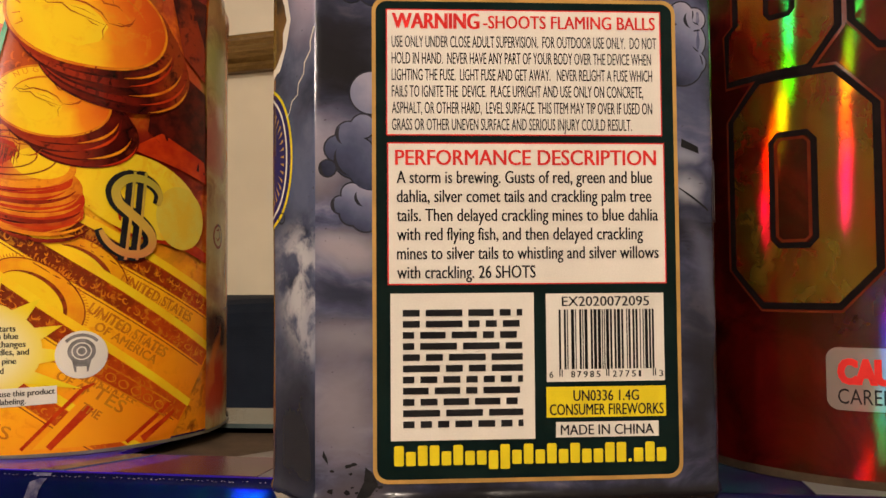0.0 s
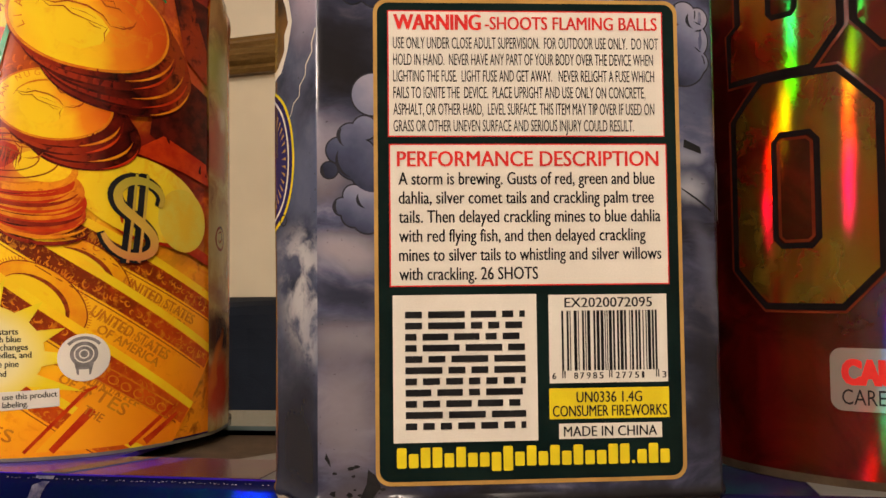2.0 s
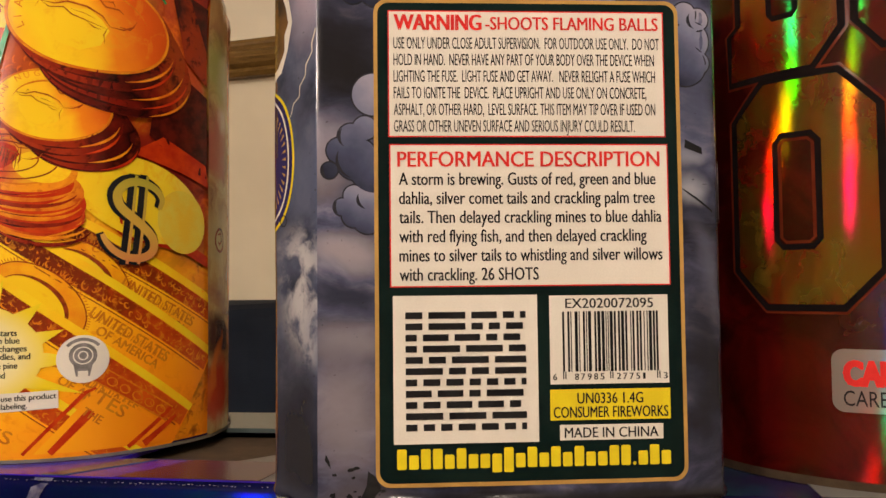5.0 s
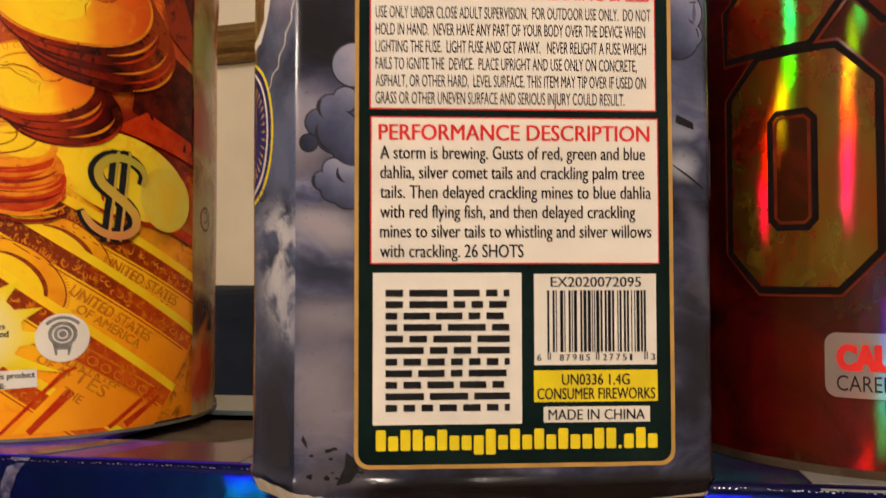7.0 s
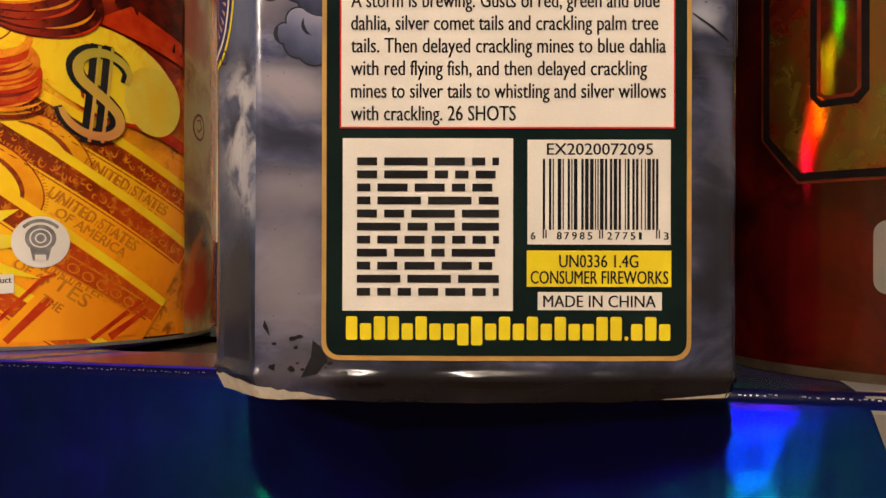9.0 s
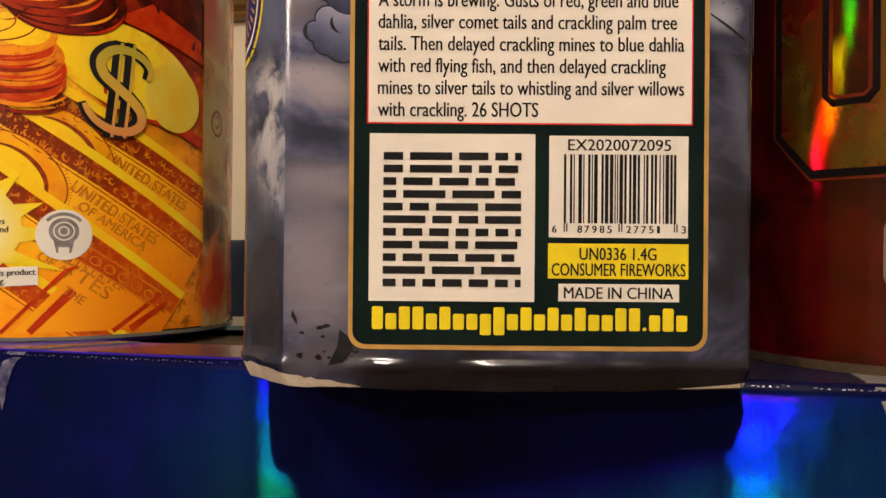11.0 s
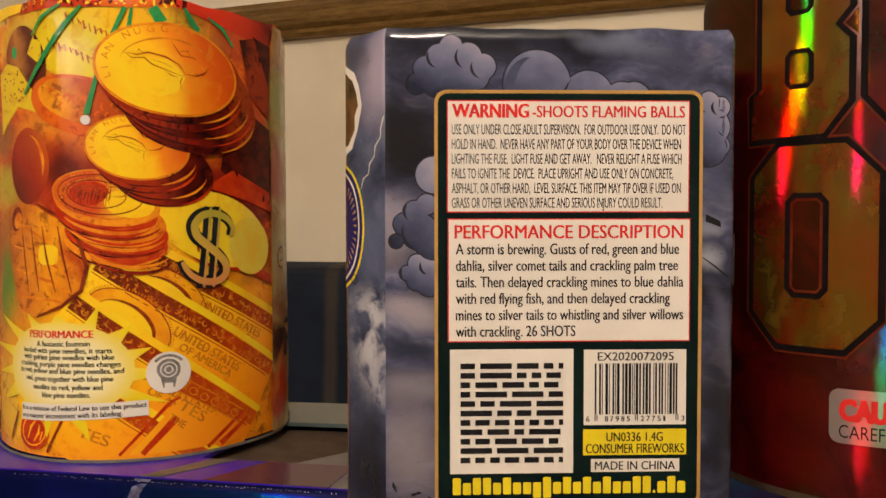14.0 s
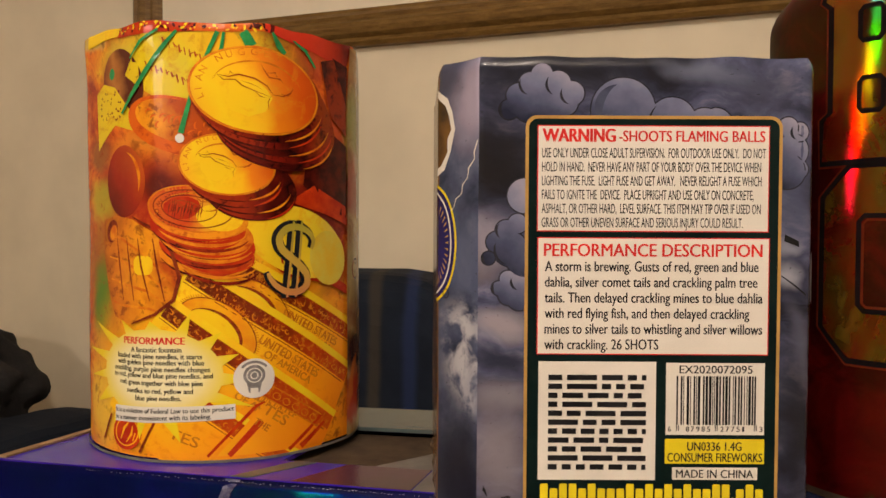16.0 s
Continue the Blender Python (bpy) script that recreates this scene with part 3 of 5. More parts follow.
def lay(bm, surf, off, step_u=6.0, step_v=0.0):
    """Cuts a flat drawing (mm) into strips and lays it on a surface, off mm proud of it."""
    us = [v.co.x for v in bm.verts]
    vs = [v.co.y for v in bm.verts]
    for axis, lo, hi, step in ((0, min(us), max(us), step_u), (1, min(vs), max(vs), step_v)):
        if not step:
            continue
        k = math.ceil(lo / step)
        while k * step < hi:
            co = Vector((0, 0, 0))
            co[axis] = k * step + 1e-4
            no = Vector((0, 0, 0))
            no[axis] = 1
            bmesh.ops.bisect_plane(bm, geom=bm.verts[:] + bm.edges[:] + bm.faces[:], plane_co=co, plane_no=no, dist=1e-5)
            k += 1
    if surf in CANS:
        bmesh.ops.bisect_plane(bm, geom=bm.verts[:] + bm.edges[:] + bm.faces[:], plane_co=(0, -0.8, 0), plane_no=(0, -1, 0), dist=1e-5, clear_outer=True)
    uvl = bm.loops.layers.uv.verify()
    for f in bm.faces:
        for lo in f.loops:
            lo[uvl].uv = (lo.vert.co.x * MM, lo.vert.co.y * MM)
    for v in bm.verts:
        v.co = surf(v.co.x, v.co.y, off + v.co.z)
    return bm


def flat_bm(polys):
    bm = bmesh.new()
    for p in polys:
        area = sum(p[i - 1][0] * p[i][1] - p[i][0] * p[i - 1][1] for i in range(len(p)))
        p = p if area > 0 else p[::-1]
        f = bm.faces.new([bm.verts.new((x, y, 0)) for x, y in p])
        if len(p) > 4:
            bmesh.ops.triangulate(bm, faces=[f])
    bmesh.ops.remove_doubles(bm, verts=bm.verts[:], dist=1e-4)
    return bm


def decals(name, polys, surf, off, material, parent, step=0.0):
    """Printed areas that stand apart from one another, each a part."""
    for p in polys:
        decal(name, [p], surf, off, material, parent, "", step)


def decal(name, polys, surf, off, material, parent, label="", step=6.0, step_v=0.0):
    """A printed or glued area: flat polygons in mm on the sheet, laid on a surface."""
    if surf in CANS and step:
        step_v = step_v or 5.0
    return part(name, lay(flat_bm(polys), surf, off, step, step_v), material, parent, label, surf in CANS[1:])


def rect(x0, y0, x1, y1):
    return [(x0, y0), (x1, y0), (x1, y1), (x0, y1)]


def ellipse(cx, cy, rx, ry, rot=0.0, n=40, a0=0.0, a1=360.0):
    c, s = math.cos(radians(rot)), math.sin(radians(rot))
    pts = []
    for i in range(n):
        a = radians(a0 + (a1 - a0) * i / (n if abs(a1 - a0 - 360) < 1e-6 else n - 1))
        x, y = rx * math.cos(a), ry * math.sin(a)
        pts.append((cx + c * x - s * y, cy + s * x + c * y))
    return pts


def rrect(x0, y0, x1, y1, r, n=6):
    pts = []
    for cx, cy, a in ((x1 - r, y0 + r, -90), (x1 - r, y1 - r, 0), (x0 + r, y1 - r, 90), (x0 + r, y0 + r, 180)):
        pts += [(cx + r * math.cos(radians(a + 90 * i / n)), cy + r * math.sin(radians(a + 90 * i / n))) for i in range(n + 1)]
    return pts


def band(pts, width, closed=False):
    """Quads of a line of that width along a polyline; width may vary along it."""
    n = len(pts)
    ws = width if isinstance(width, (list, tuple)) else [width] * n
    sides = []
    for i in range(n):
        a = pts[i - 1] if (i or closed) else pts[i]
        b = pts[(i + 1) % n] if (i < n - 1 or closed) else pts[i]
        dx, dy = b[0] - a[0], b[1] - a[1]
        d = math.hypot(dx, dy) or 1
        k = ws[i] / 2
        sides.append(((pts[i][0] - dy / d * k, pts[i][1] + dx / d * k), (pts[i][0] + dy / d * k, pts[i][1] - dx / d * k)))
    return [[sides[i][1], sides[(i + 1) % n][1], sides[(i + 1) % n][0], sides[i][0]] for i in range(n if closed else n - 1)]


def text_bm(body, bold=0.0):
    cu = bpy.data.curves.new("lettering", "FONT")
    cu.body, cu.size, cu.offset, cu.resolution_u = body, 1.0, bold, 3
    tmp = bpy.data.objects.new("lettering", cu)
    scene.collection.objects.link(tmp)
    dg = bpy.context.evaluated_depsgraph_get()
    me = bpy.data.meshes.new_from_object(tmp.evaluated_get(dg))
    bm = bmesh.new()
    bm.from_mesh(me)
    bpy.data.objects.remove(tmp)
    bpy.data.curves.remove(cu)
    bpy.data.meshes.remove(me)
    return bm


CAP = {}


def writing(name, body, x0, x1, base, cap, surf, off, material, parent, bold=0.0, slant=0.0, step=0.0, fat=0.0):
    """Lettering from x0 to x1 (mm) on a baseline, with capitals that high."""
    if bold not in CAP:
        hb = text_bm("H", bold)
        CAP[bold] = max(v.co.y for v in hb.verts)
        hb.free()
    bm = text_bm(body, bold)
    lo, hi = min(v.co.x for v in bm.verts), max(v.co.x for v in bm.verts)
    for v in bm.verts:
        t = (v.co.x - lo) / (hi - lo)
        v.co = Vector((x0 + t * (x1 - x0), base + v.co.y * cap / CAP[bold] + t * slant, 0))
    if fat:
        twin = bmesh.ops.duplicate(bm, geom=bm.verts[:] + bm.edges[:] + bm.faces[:])
        for v in twin["geom"]:
            if isinstance(v, bmesh.types.BMVert):
                v.co += Vector((fat, 0, 0.02))
    return part(name, lay(bm, surf, off, step), material, parent)


def turned_text(name, runs, surf, off, material, parent, fat=0.0, step=5.0):
    """Lettering in one mesh; runs: (body, x, y, length or None, cap height, turn in degrees)."""
    if 0.0 not in CAP:
        hb = text_bm("H")
        CAP[0.0] = max(v.co.y for v in hb.verts)
        hb.free()
    whole = bmesh.new()
    for body, x, y, length, cap, rot in runs:
        bm = text_bm(body)
        lo, hi = min(v.co.x for v in bm.verts), max(v.co.x for v in bm.verts)
        k = cap / CAP[0.0]
        kx = length / (hi - lo) if length else k
        c, q = math.cos(radians(rot)), math.sin(radians(rot))
        for v in bm.verts:
            a, b = (v.co.x - lo) * kx, v.co.y * k
            v.co = Vector((x + c * a - q * b, y + q * a + c * b, 0))
        me = bpy.data.meshes.new("lettering")
        bm.to_mesh(me)
        bm.free()
        whole.from_mesh(me)
        bpy.data.meshes.remove(me)
    if fat:
        twin = bmesh.ops.duplicate(whole, geom=whole.verts[:] + whole.edges[:] + whole.faces[:])
        for v in twin["geom"]:
            if isinstance(v, bmesh.types.BMVert):
                v.co += Vector((fat, 0, 0.02))
    return part(name, lay(whole, surf, off, step), material, parent)


# ---- the room ----
ROOM = pose(0.0, 1.45, 0, 0, 0, -17.6)
X0, X1, Y0, H = -2.6, 2.8, -5.5, 2.5


def structure(name, bm, material, label, category="wall"):
    ob = part(name, bm, material, None)
    return tagged(ob, label=label, category=category, kind="structure")


structure("floor", box_bm(X0 - 0.1, Y0 - 0.1, -0.05, X1 + 0.1, 0.1, 0.0, m=ROOM), FLOOR, "dark brown wooden floor of the room", "floor")
structure("ceiling", box_bm(X0 - 0.1, Y0 - 0.1, H, X1 + 0.1, 0.1, H + 0.05, m=ROOM), CEIL, "plain off-white painted ceiling of the room", "ceiling")
structure("wall_north", box_bm(X0, 0.0, 0.0, X1, 0.1, H, m=ROOM), WALL, "beige painted wall behind the sofa")
structure("wall_south", box_bm(X0, Y0 - 0.1, 0.0, X1, Y0, H, m=ROOM), WALL, "beige painted wall behind the camera")
structure("wall_west", box_bm(X0 - 0.1, Y0 - 0.1, 0.0, X0, 0.1, H, m=ROOM), WALL, "beige painted side wall of the room")
structure("wall_east", box_bm(X1, Y0 - 0.1, 0.0, X1 + 0.1, 0.1, H, m=ROOM), WALL, "beige painted side wall of the room")


def ceiling_lamp(at):
    lamp = thing("ceiling_lamp", "lit ceiling lamp with a round frosted glass globe", "lamp", at)
    x, y, z = at
    bm = bmesh.new()
    bmesh.ops.create_cone(bm, cap_ends=True, segments=32, radius1=0.07, radius2=0.055, depth=0.025, matrix=Matrix.Translation((x, y, z - 0.0125)))
    part("canopy", bm, BRASS, lamp)
    bm = bmesh.new()
    bmesh.ops.create_cone(bm, cap_ends=True, segments=16, radius1=0.01, radius2=0.01, depth=0.16, matrix=Matrix.Translation((x, y, z - 0.10)))
    part("stem", bm, BRASS, lamp)
    bm = bmesh.new()
    bmesh.ops.create_uvsphere(bm, u_segments=24, v_segments=16, radius=0.07, matrix=Matrix.Translation((x, y, z - 0.245)))
    part("globe", bm, LAMPGLASS, lamp, "glowing frosted glass globe", True)
    return lamp


# Unseen lamp, added for the canister's streaks and to brighten the left side.
def added_floor_lamp(x, y):
    lamp = thing("added_floor_lamp", "unseen added floor lamp with a slim metal pole and round globe", "lamp", (x, y, 0))
    bm = bmesh.new()
    bmesh.ops.create_cone(bm, cap_ends=True, segments=32, radius1=0.14, radius2=0.12, depth=0.025, matrix=Matrix.Translation((x, y, 0.0125)))
    part("base", bm, BRASS, lamp)
    bm = bmesh.new()
    bmesh.ops.create_cone(bm, cap_ends=True, segments=16, radius1=0.011, radius2=0.011, depth=1.52, matrix=Matrix.Translation((x, y, 0.785)))
    part("pole", bm, BRASS, lamp)
    bm = bmesh.new()
    bmesh.ops.create_uvsphere(bm, u_segments=24, v_segments=16, radius=0.07, matrix=Matrix.Translation((x, y, 1.60)))
    part("globe", bm, DIMGLASS, lamp, "glowing frosted glass globe", True)


for lx, ly in CEILING_LAMPS:
    ceiling_lamp((lx, ly, H))
for lx, ly in ADDED_FLOOR_LAMPS:
    added_floor_lamp(lx, ly)


def picture_frame():
    """A wide gilt frame with ribbed moulding round a cream mat."""
    x0, x1, z0, z1 = -0.885, 0.745, 1.392, 2.27
    fr = thing("picture_frame", "large gilt wooden picture frame with a cream mat", "picture frame", ROOM @ Vector((0, -0.01, z0)))
    prof = [(0.0, 0.0), (0.0, 0.018), (0.006, 0.024), (0.012, 0.020), (0.018, 0.030), (0.026, 0.034), (0.034, 0.030), (0.040, 0.022), (0.046, 0.024), (0.052, 0.016), (0.058, 0.012), (0.058, 0.0)]
    prof = [(p * 1.32, d) for p, d in prof]
    corners = [(x0, z0), (x1, z0), (x1, z1), (x0, z1)]
    ins = [(1, 1), (-1, 1), (-1, -1), (1, -1)]
    names = ("bottom_rail", "side_rail", "top_rail", "side_rail")
    for i in range(4):
        bm = bmesh.new()
        ends = []
        for k in (i, (i + 1) % 4):
            (cx, cz), (sx, sz) = corners[k], ins[k]
            ends.append([bm.verts.new(ROOM @ Vector((cx + sx * p, -0.002 - d, cz + sz * p))) for p, d in prof])
        for j in range(len(prof) - 1):
            bm.faces.new((ends[0][j], ends[1][j], ends[1][j + 1], ends[0][j + 1]))
        bm.faces.new(ends[0])
        bm.faces.new(ends[1][::-1])
        bmesh.ops.recalc_face_normals(bm, faces=bm.faces[:])
        part(names[i], bm, GILT, fr)
    part("mat_board", box_bm(x0 + 0.07, -0.012, z0 + 0.07, x1 - 0.07, -0.006, z1 - 0.07, m=ROOM), MAT_BOARD, fr, "cream mat board")


picture_frame()


def cushion_bm(x0, y0, z0, x1, y1, z1, seed, sag=0.01):
    """A stuffed block: rounded, with a little sag and wrinkling."""
    bm = bmesh.new()
    bmesh.ops.create_cube(bm, size=2.0)
    bmesh.ops.subdivide_edges(bm, edges=bm.edges[:], cuts=9, use_grid_fill=True)
    for v in bm.verts:
        p = v.co.copy()
        q = Vector([math.copysign(abs(c) ** 0.8, c) for c in p])
        k = (abs(q.x) ** 6 + abs(q.y) ** 6 + abs(q.z) ** 6) ** (1 / 6)
        q = q / max(k, 1e-6) * max(abs(p.x), abs(p.y), abs(p.z))
        w = Vector(((x0 + x1) / 2 + q.x * (x1 - x0) / 2, (y0 + y1) / 2 + q.y * (y1 - y0) / 2, (z0 + z1) / 2 + q.z * (z1 - z0) / 2))
        w += Vector((0, 1, 1)) * (noise.noise(w * 7 + Vector((seed, 0, 0))) * sag)
        v.co = ROOM @ w
    return bm


def sofa():
    s = thing("sofa", "navy blue striped fabric sofa against the wall", "sofa", ROOM @ Vector((0, -0.45, 0)))
    part("base", cushion_bm(-0.95, -0.68, 0.06, 1.05, -0.10, 0.44, 1), SOFA, s)
    part("seat_cushion", cushion_bm(-0.72, -0.70, 0.40, 0.05, -0.26, 0.58, 2), SOFA, s)
    part("seat_cushion", cushion_bm(0.06, -0.70, 0.40, 0.84, -0.26, 0.58, 3), SOFA, s)
    part("back_cushion", cushion_bm(-0.60, -0.32, 0.50, 0.00, -0.06, 0.952, 4), SOFA, s)
    part("back_cushion", cushion_bm(0.01, -0.32, 0.50, 0.80, -0.06, 0.945, 5), SOFA, s)
    part("arm", cushion_bm(-0.96, -0.70, 0.10, -0.73, -0.10, 0.66, 6), SOFA, s)
    part("arm", cushion_bm(0.85, -0.70, 0.10, 1.08, -0.10, 0.72, 7), SOFA, s)
    for fx in (-0.88, 0.98):
        for fy in (-0.62, -0.2):
            part("foot", box_bm(fx - 0.03, fy - 0.03, 0.0, fx + 0.03, fy + 0.03, 0.08, 0.004, ROOM), WOOD, s)


sofa()


def jacket():
    """A crumpled dark heap on the arm of the sofa."""
    bm = bmesh.new()
    bmesh.ops.create_icosphere(bm, subdivisions=5, radius=1.0)
    for v in bm.verts:
        p = v.co
        f = 1.0 + 0.30 * noise.noise(p * 1.7 + Vector((3, 1, 0))) + 0.10 * noise.noise(p * 4.5) + 0.03 * noise.noise(p * 11)
        w = Vector((-1.115 + p.x * 0.20 * f, -0.34 + p.y * 0.18 * f, 0.68 + p.z * 0.15 * f))
        w.z = max(w.z, 0.60) if abs(w.x + 0.85) < 0.12 else w.z
        v.co = ROOM @ w
    ob = part("jacket", bm, BLACKCLOTH, None, smooth=True)
    tagged(ob, label="crumpled black jacket lying on the sofa arm", category="jacket")


jacket()


def table():
    t = thing("table", "dark brown wooden table under the boxes", "table", (0, 0.5, 0))
    part("tabletop", box_bm(-0.50, 0.20, TABLE - 0.035, 0.50, 0.60, TABLE, 0.006), WOOD, t)
    for lx in (-0.45, 0.45):
        for ly in (0.24, 0.55):
            part("leg", box_bm(lx - 0.025, ly - 0.025, 0.0, lx + 0.025, ly + 0.025, TABLE - 0.035, 0.004), WOOD, t)


table()

# ---- the foil display box ----
FL, FR, BR, BL = Vector((-0.327, 0.3775)), Vector((0.33, 0.2745)), Vector((0.355, 0.480)), Vector((-0.272, 0.540))


def display_box():
    b = thing("display_box", "large dark blue holographic foil box with an added top opening", "box", (0, 0.42, TABLE))
    along = (FR - FL).normalized()
    outward = Vector((along.y, -along.x))
    width = (FR - FL).length / MM

    def front(u, v, off):
        p = FL + along * (u * MM)
        q = p + outward * (off * MM)
        r = max(0.0, 1.0 - (TOP - (TOP + v * MM)) / 0.003)
        wob = 0.0004 * noise.noise(Vector((u * 0.02, v * 0.03, 7)))
        q = q + outward * (wob - 0.0025 * r * r)
        return Vector((q.x, q.y, TOP + v * MM - 0.0004))

    us = [width * i / 110 for i in range(111)]
    vs = [-142 + 142 * (j / 40) ** 0.6 for j in range(41)]
    part("front_panel", sheet_bm(front, us, vs), BLUEFOIL, b, "dark blue holographic front panel")
    part("side_panel", prism_bm([FL + along * 0.002, BL + along * 0.002, BL, FL], TABLE, TOP - 0.001), BLUEFOIL, b)
    part("side_panel", prism_bm([FR - along * 0.002, FR, BR, BR - along * 0.002], TABLE, TOP - 0.001), BLUEFOIL, b)
    part("back_panel", prism_bm([BL, BL - outward * -0.002, BR - outward * -0.002, BR], TABLE, TOP - 0.001), BLUEFOIL, b)
    part("bottom_panel", prism_bm([FL, FR, BR, BL], TABLE, TABLE + 0.003), CARD, b)

    # the top: four strips round an opening
    def top(u, v):
        a, c = FL.lerp(FR, u), BL.lerp(BR, u)
        return a.lerp(c, v)

    u0, u1, v0, v1 = 0.24, 0.43, 0.21, 0.68

    def strip(name, quad, mat, z0, z1, label=""):
        bm = prism_bm([top(*q) for q in quad], z0, z1)
        uvl = bm.loops.layers.uv.verify()
        for f in bm.faces:
            for lo in f.loops:
                lo[uvl].uv = (lo.vert.co.x, lo.vert.co.y)
        part(name, bm, mat, b, label)

    strip("top_panel", [(0, 0.012), (0.44, 0.012), (0.44, v0), (0, v0)], PURPLE, TOP - 0.0025, TOP, "purple holographic top panel")
    strip("top_panel", [(0.44, 0.012), (1, 0.012), (1, v0), (0.44, v0)], NAVY, TOP - 0.0025, TOP, "dark navy holographic top panel")
    strip("top_panel", [(0, v1), (1, v1), (1, 1), (0, 1)], PALETEAL, TOP - 0.0025, TOP, "pale silvery foil border")
    strip("top_panel", [(0, v0), (u0, v0), (u0, v1), (0, v1)], PURPLE, TOP - 0.0025, TOP)
    strip("top_panel", [(u1, v0), (1, v0), (1, v1), (u1, v1)], NAVY, TOP - 0.0025, TOP)
    # in the opening: a brown sheet standing in for the foil's dark reflection, and a flap
    strip("reflection_tray", [(u0 - 0.01, v0 - 0.02), (u1 + 0.01, v0 - 0.02), (u1 + 0.01, v1 + 0.02), (u0 - 0.01, v1 + 0.02)], CARD_DARK, TOP - 0.009, TOP - 0.006, "brown sheet added for the dark reflection in the foil top")
    strip("paper_flap", [(0.31, v0 + 0.01), (u1, v0 + 0.01), (u1, 0.58), (0.37, 0.50)], FLAP, TOP - 0.0035, TOP - 0.0028, "loose grey paper flap")
    # bare cardboard edge at the end
    part("cardboard_edge", prism_bm([FL + Vector((-0.001, 0.004)), FL + Vector((0.005, 0.004)), BL + Vector((0.005, 0)), BL + Vector((-0.001, 0))], TOP - 0.003, TOP + 0.0012), CARD, b, "bare brown cardboard edge")
    # silver print at the right end
    k = (Vector((0.150, 0.305)) - FL).dot(along) / MM
    decal("silver_print", [[(k - 6, -0.5), (width - 1, -0.5), (width - 1, -140), (k + 42, -140)]], front, 0.4, SILVER, b, "silver foil print", 8, 6)
    decal("green_line", [band([(k + 8, -8), (k + 32, -80)], 1.0)[0]], front, 0.7, LEAF, b, "", 8, 6)
    kk = k * MM / (FR - FL).length
    strip("silver_print", [(kk - 0.012, 0.02), (0.999, 0.02), (0.999, 0.98), (kk - 0.012, 0.98)], SILVER, TOP - 0.0005, TOP + 0.0004, "silver foil print")
    strip("swoosh_print", [(0.222, 0.013), (0.238, 0.013), (0.272, 0.205), (0.252, 0.205)], PALETEAL, TOP - 0.0005, TOP + 0.0004, "pale silver swoosh")
    strip("plum_print", [(0.275, 0.013), (0.375, 0.013), (0.375, 0.205), (0.30, 0.205)], PLUM, TOP - 0.0005, TOP + 0.0003, "plum coloured print")
    strip("grey_print", [(0.376, 0.013), (0.44, 0.013), (0.44, 0.205), (0.376, 0.205)], FLAP, TOP - 0.0005, TOP + 0.0003, "grey print")
    # bright dashes laid on as the light glinting along the front edge
    dots = []
    rnd = random.Random(5)
    for k in range(int(width / 2.0)):
        x = 60 + 2.0 * k + rnd.uniform(-0.4, 0.4)
        if x < width - 10 and rnd.random() < 0.8:
            y = -1.6 + rnd.uniform(-0.25, 0.25)
            dots.append(rect(x, y, x + rnd.uniform(0.5, 1.3), y + rnd.uniform(0.2, 0.4)))
    tagged(decal("perforation_glints", dots, front, 0.35, SPARKLE, b, "", 0), kind="stuff")
    # crease with pale scuffing on the front edge
    decal("scuff", [[(146, -0.5), (155, -0.5), (152, -4), (149.5, -8), (148.5, -12), (147, -15), (146.5, -20), (145, -25), (143.8, -20), (142.2, -16), (142.6, -11), (144.5, -6)]], front, 0.5, SCUFF, b, "worn pale scuff", 8, 6)


display_box()

# ---- the storm box ----
STORM_Z = 0.896
PER = [(-0.0745, 0.420), (-0.0640, 0.299), (-0.0625, 0.2965), (-0.0600, 0.2942), (-0.0470, 0.2808), (-0.0455, 0.2795), (-0.0435, 0.2791), (0.0940, 0.2870), (0.0975, 0.2880), (0.0995, 0.2907), (0.1002, 0.2947), (0.1080, 0.415)]
ARC = [0.0]
for p, q in zip(PER, PER[1:]):
    ARC.append(ARC[-1] + math.hypot(q[0] - p[0], q[1] - p[1]) / MM)
SEAM = ARC[5] + 0.4


def storm(u, v, off):
    """The wrapped skin of the storm box: u round it from the print's seam, v up from its foot."""
    a = min(max(u + SEAM, 0.0), ARC[-1])
    i = max(k for k in range(len(ARC) - 1) if ARC[k] <= a + 1e-9)
    t = (a - ARC[i]) / (ARC[i + 1] - ARC[i])
    p, q = Vector(PER[i]), Vector(PER[i + 1])

    def nrm(k):
        k = min(max(k, 0), len(PER) - 2)
        d = (Vector(PER[k + 1]) - Vector(PER[k])).normalized()
        return Vector((d.y, -d.x))

    n = (nrm(i) + (nrm(i - 1) - nrm(i)) * max(0.0, 0.5 - t) + (nrm(i + 1) - nrm(i)) * max(0.0, t - 0.5)).normalized()
    w = 0.35 * noise.noise(Vector((u * 0.018, v * 0.02, 3)))
    lip = max(0.0, (6.0 - v) / 10.0)
    foot = 1.7 * math.exp(-((v - 3.2) / 2.0) ** 2) * max(0.0, 0.5 + 1.1 * noise.noise(Vector((u * 0.05, 0, 9))) + 0.35 * noise.noise(Vector((u * 0.19, v * 0.15, 4))) + 0.55 * math.exp(-((u - 78) / 34) ** 2)) - 2.6 * lip * lip * lip
    edge = max(0.0, (v - 200.0) / 6.0)
    head = -2.2 * edge * edge + 0.5 * edge * noise.noise(Vector((u * 0.06, 5, 1)))
    r = p.lerp(q, t) + n * ((off + w + foot + head) * MM)
    dz = 0.0
    if v < 12:
        dz = (12 - v) / 16 * (-1.3 * math.exp(-((u - 70) / 50) ** 2) + 0.6 * noise.noise(Vector((u * 0.07, 2, 4))))
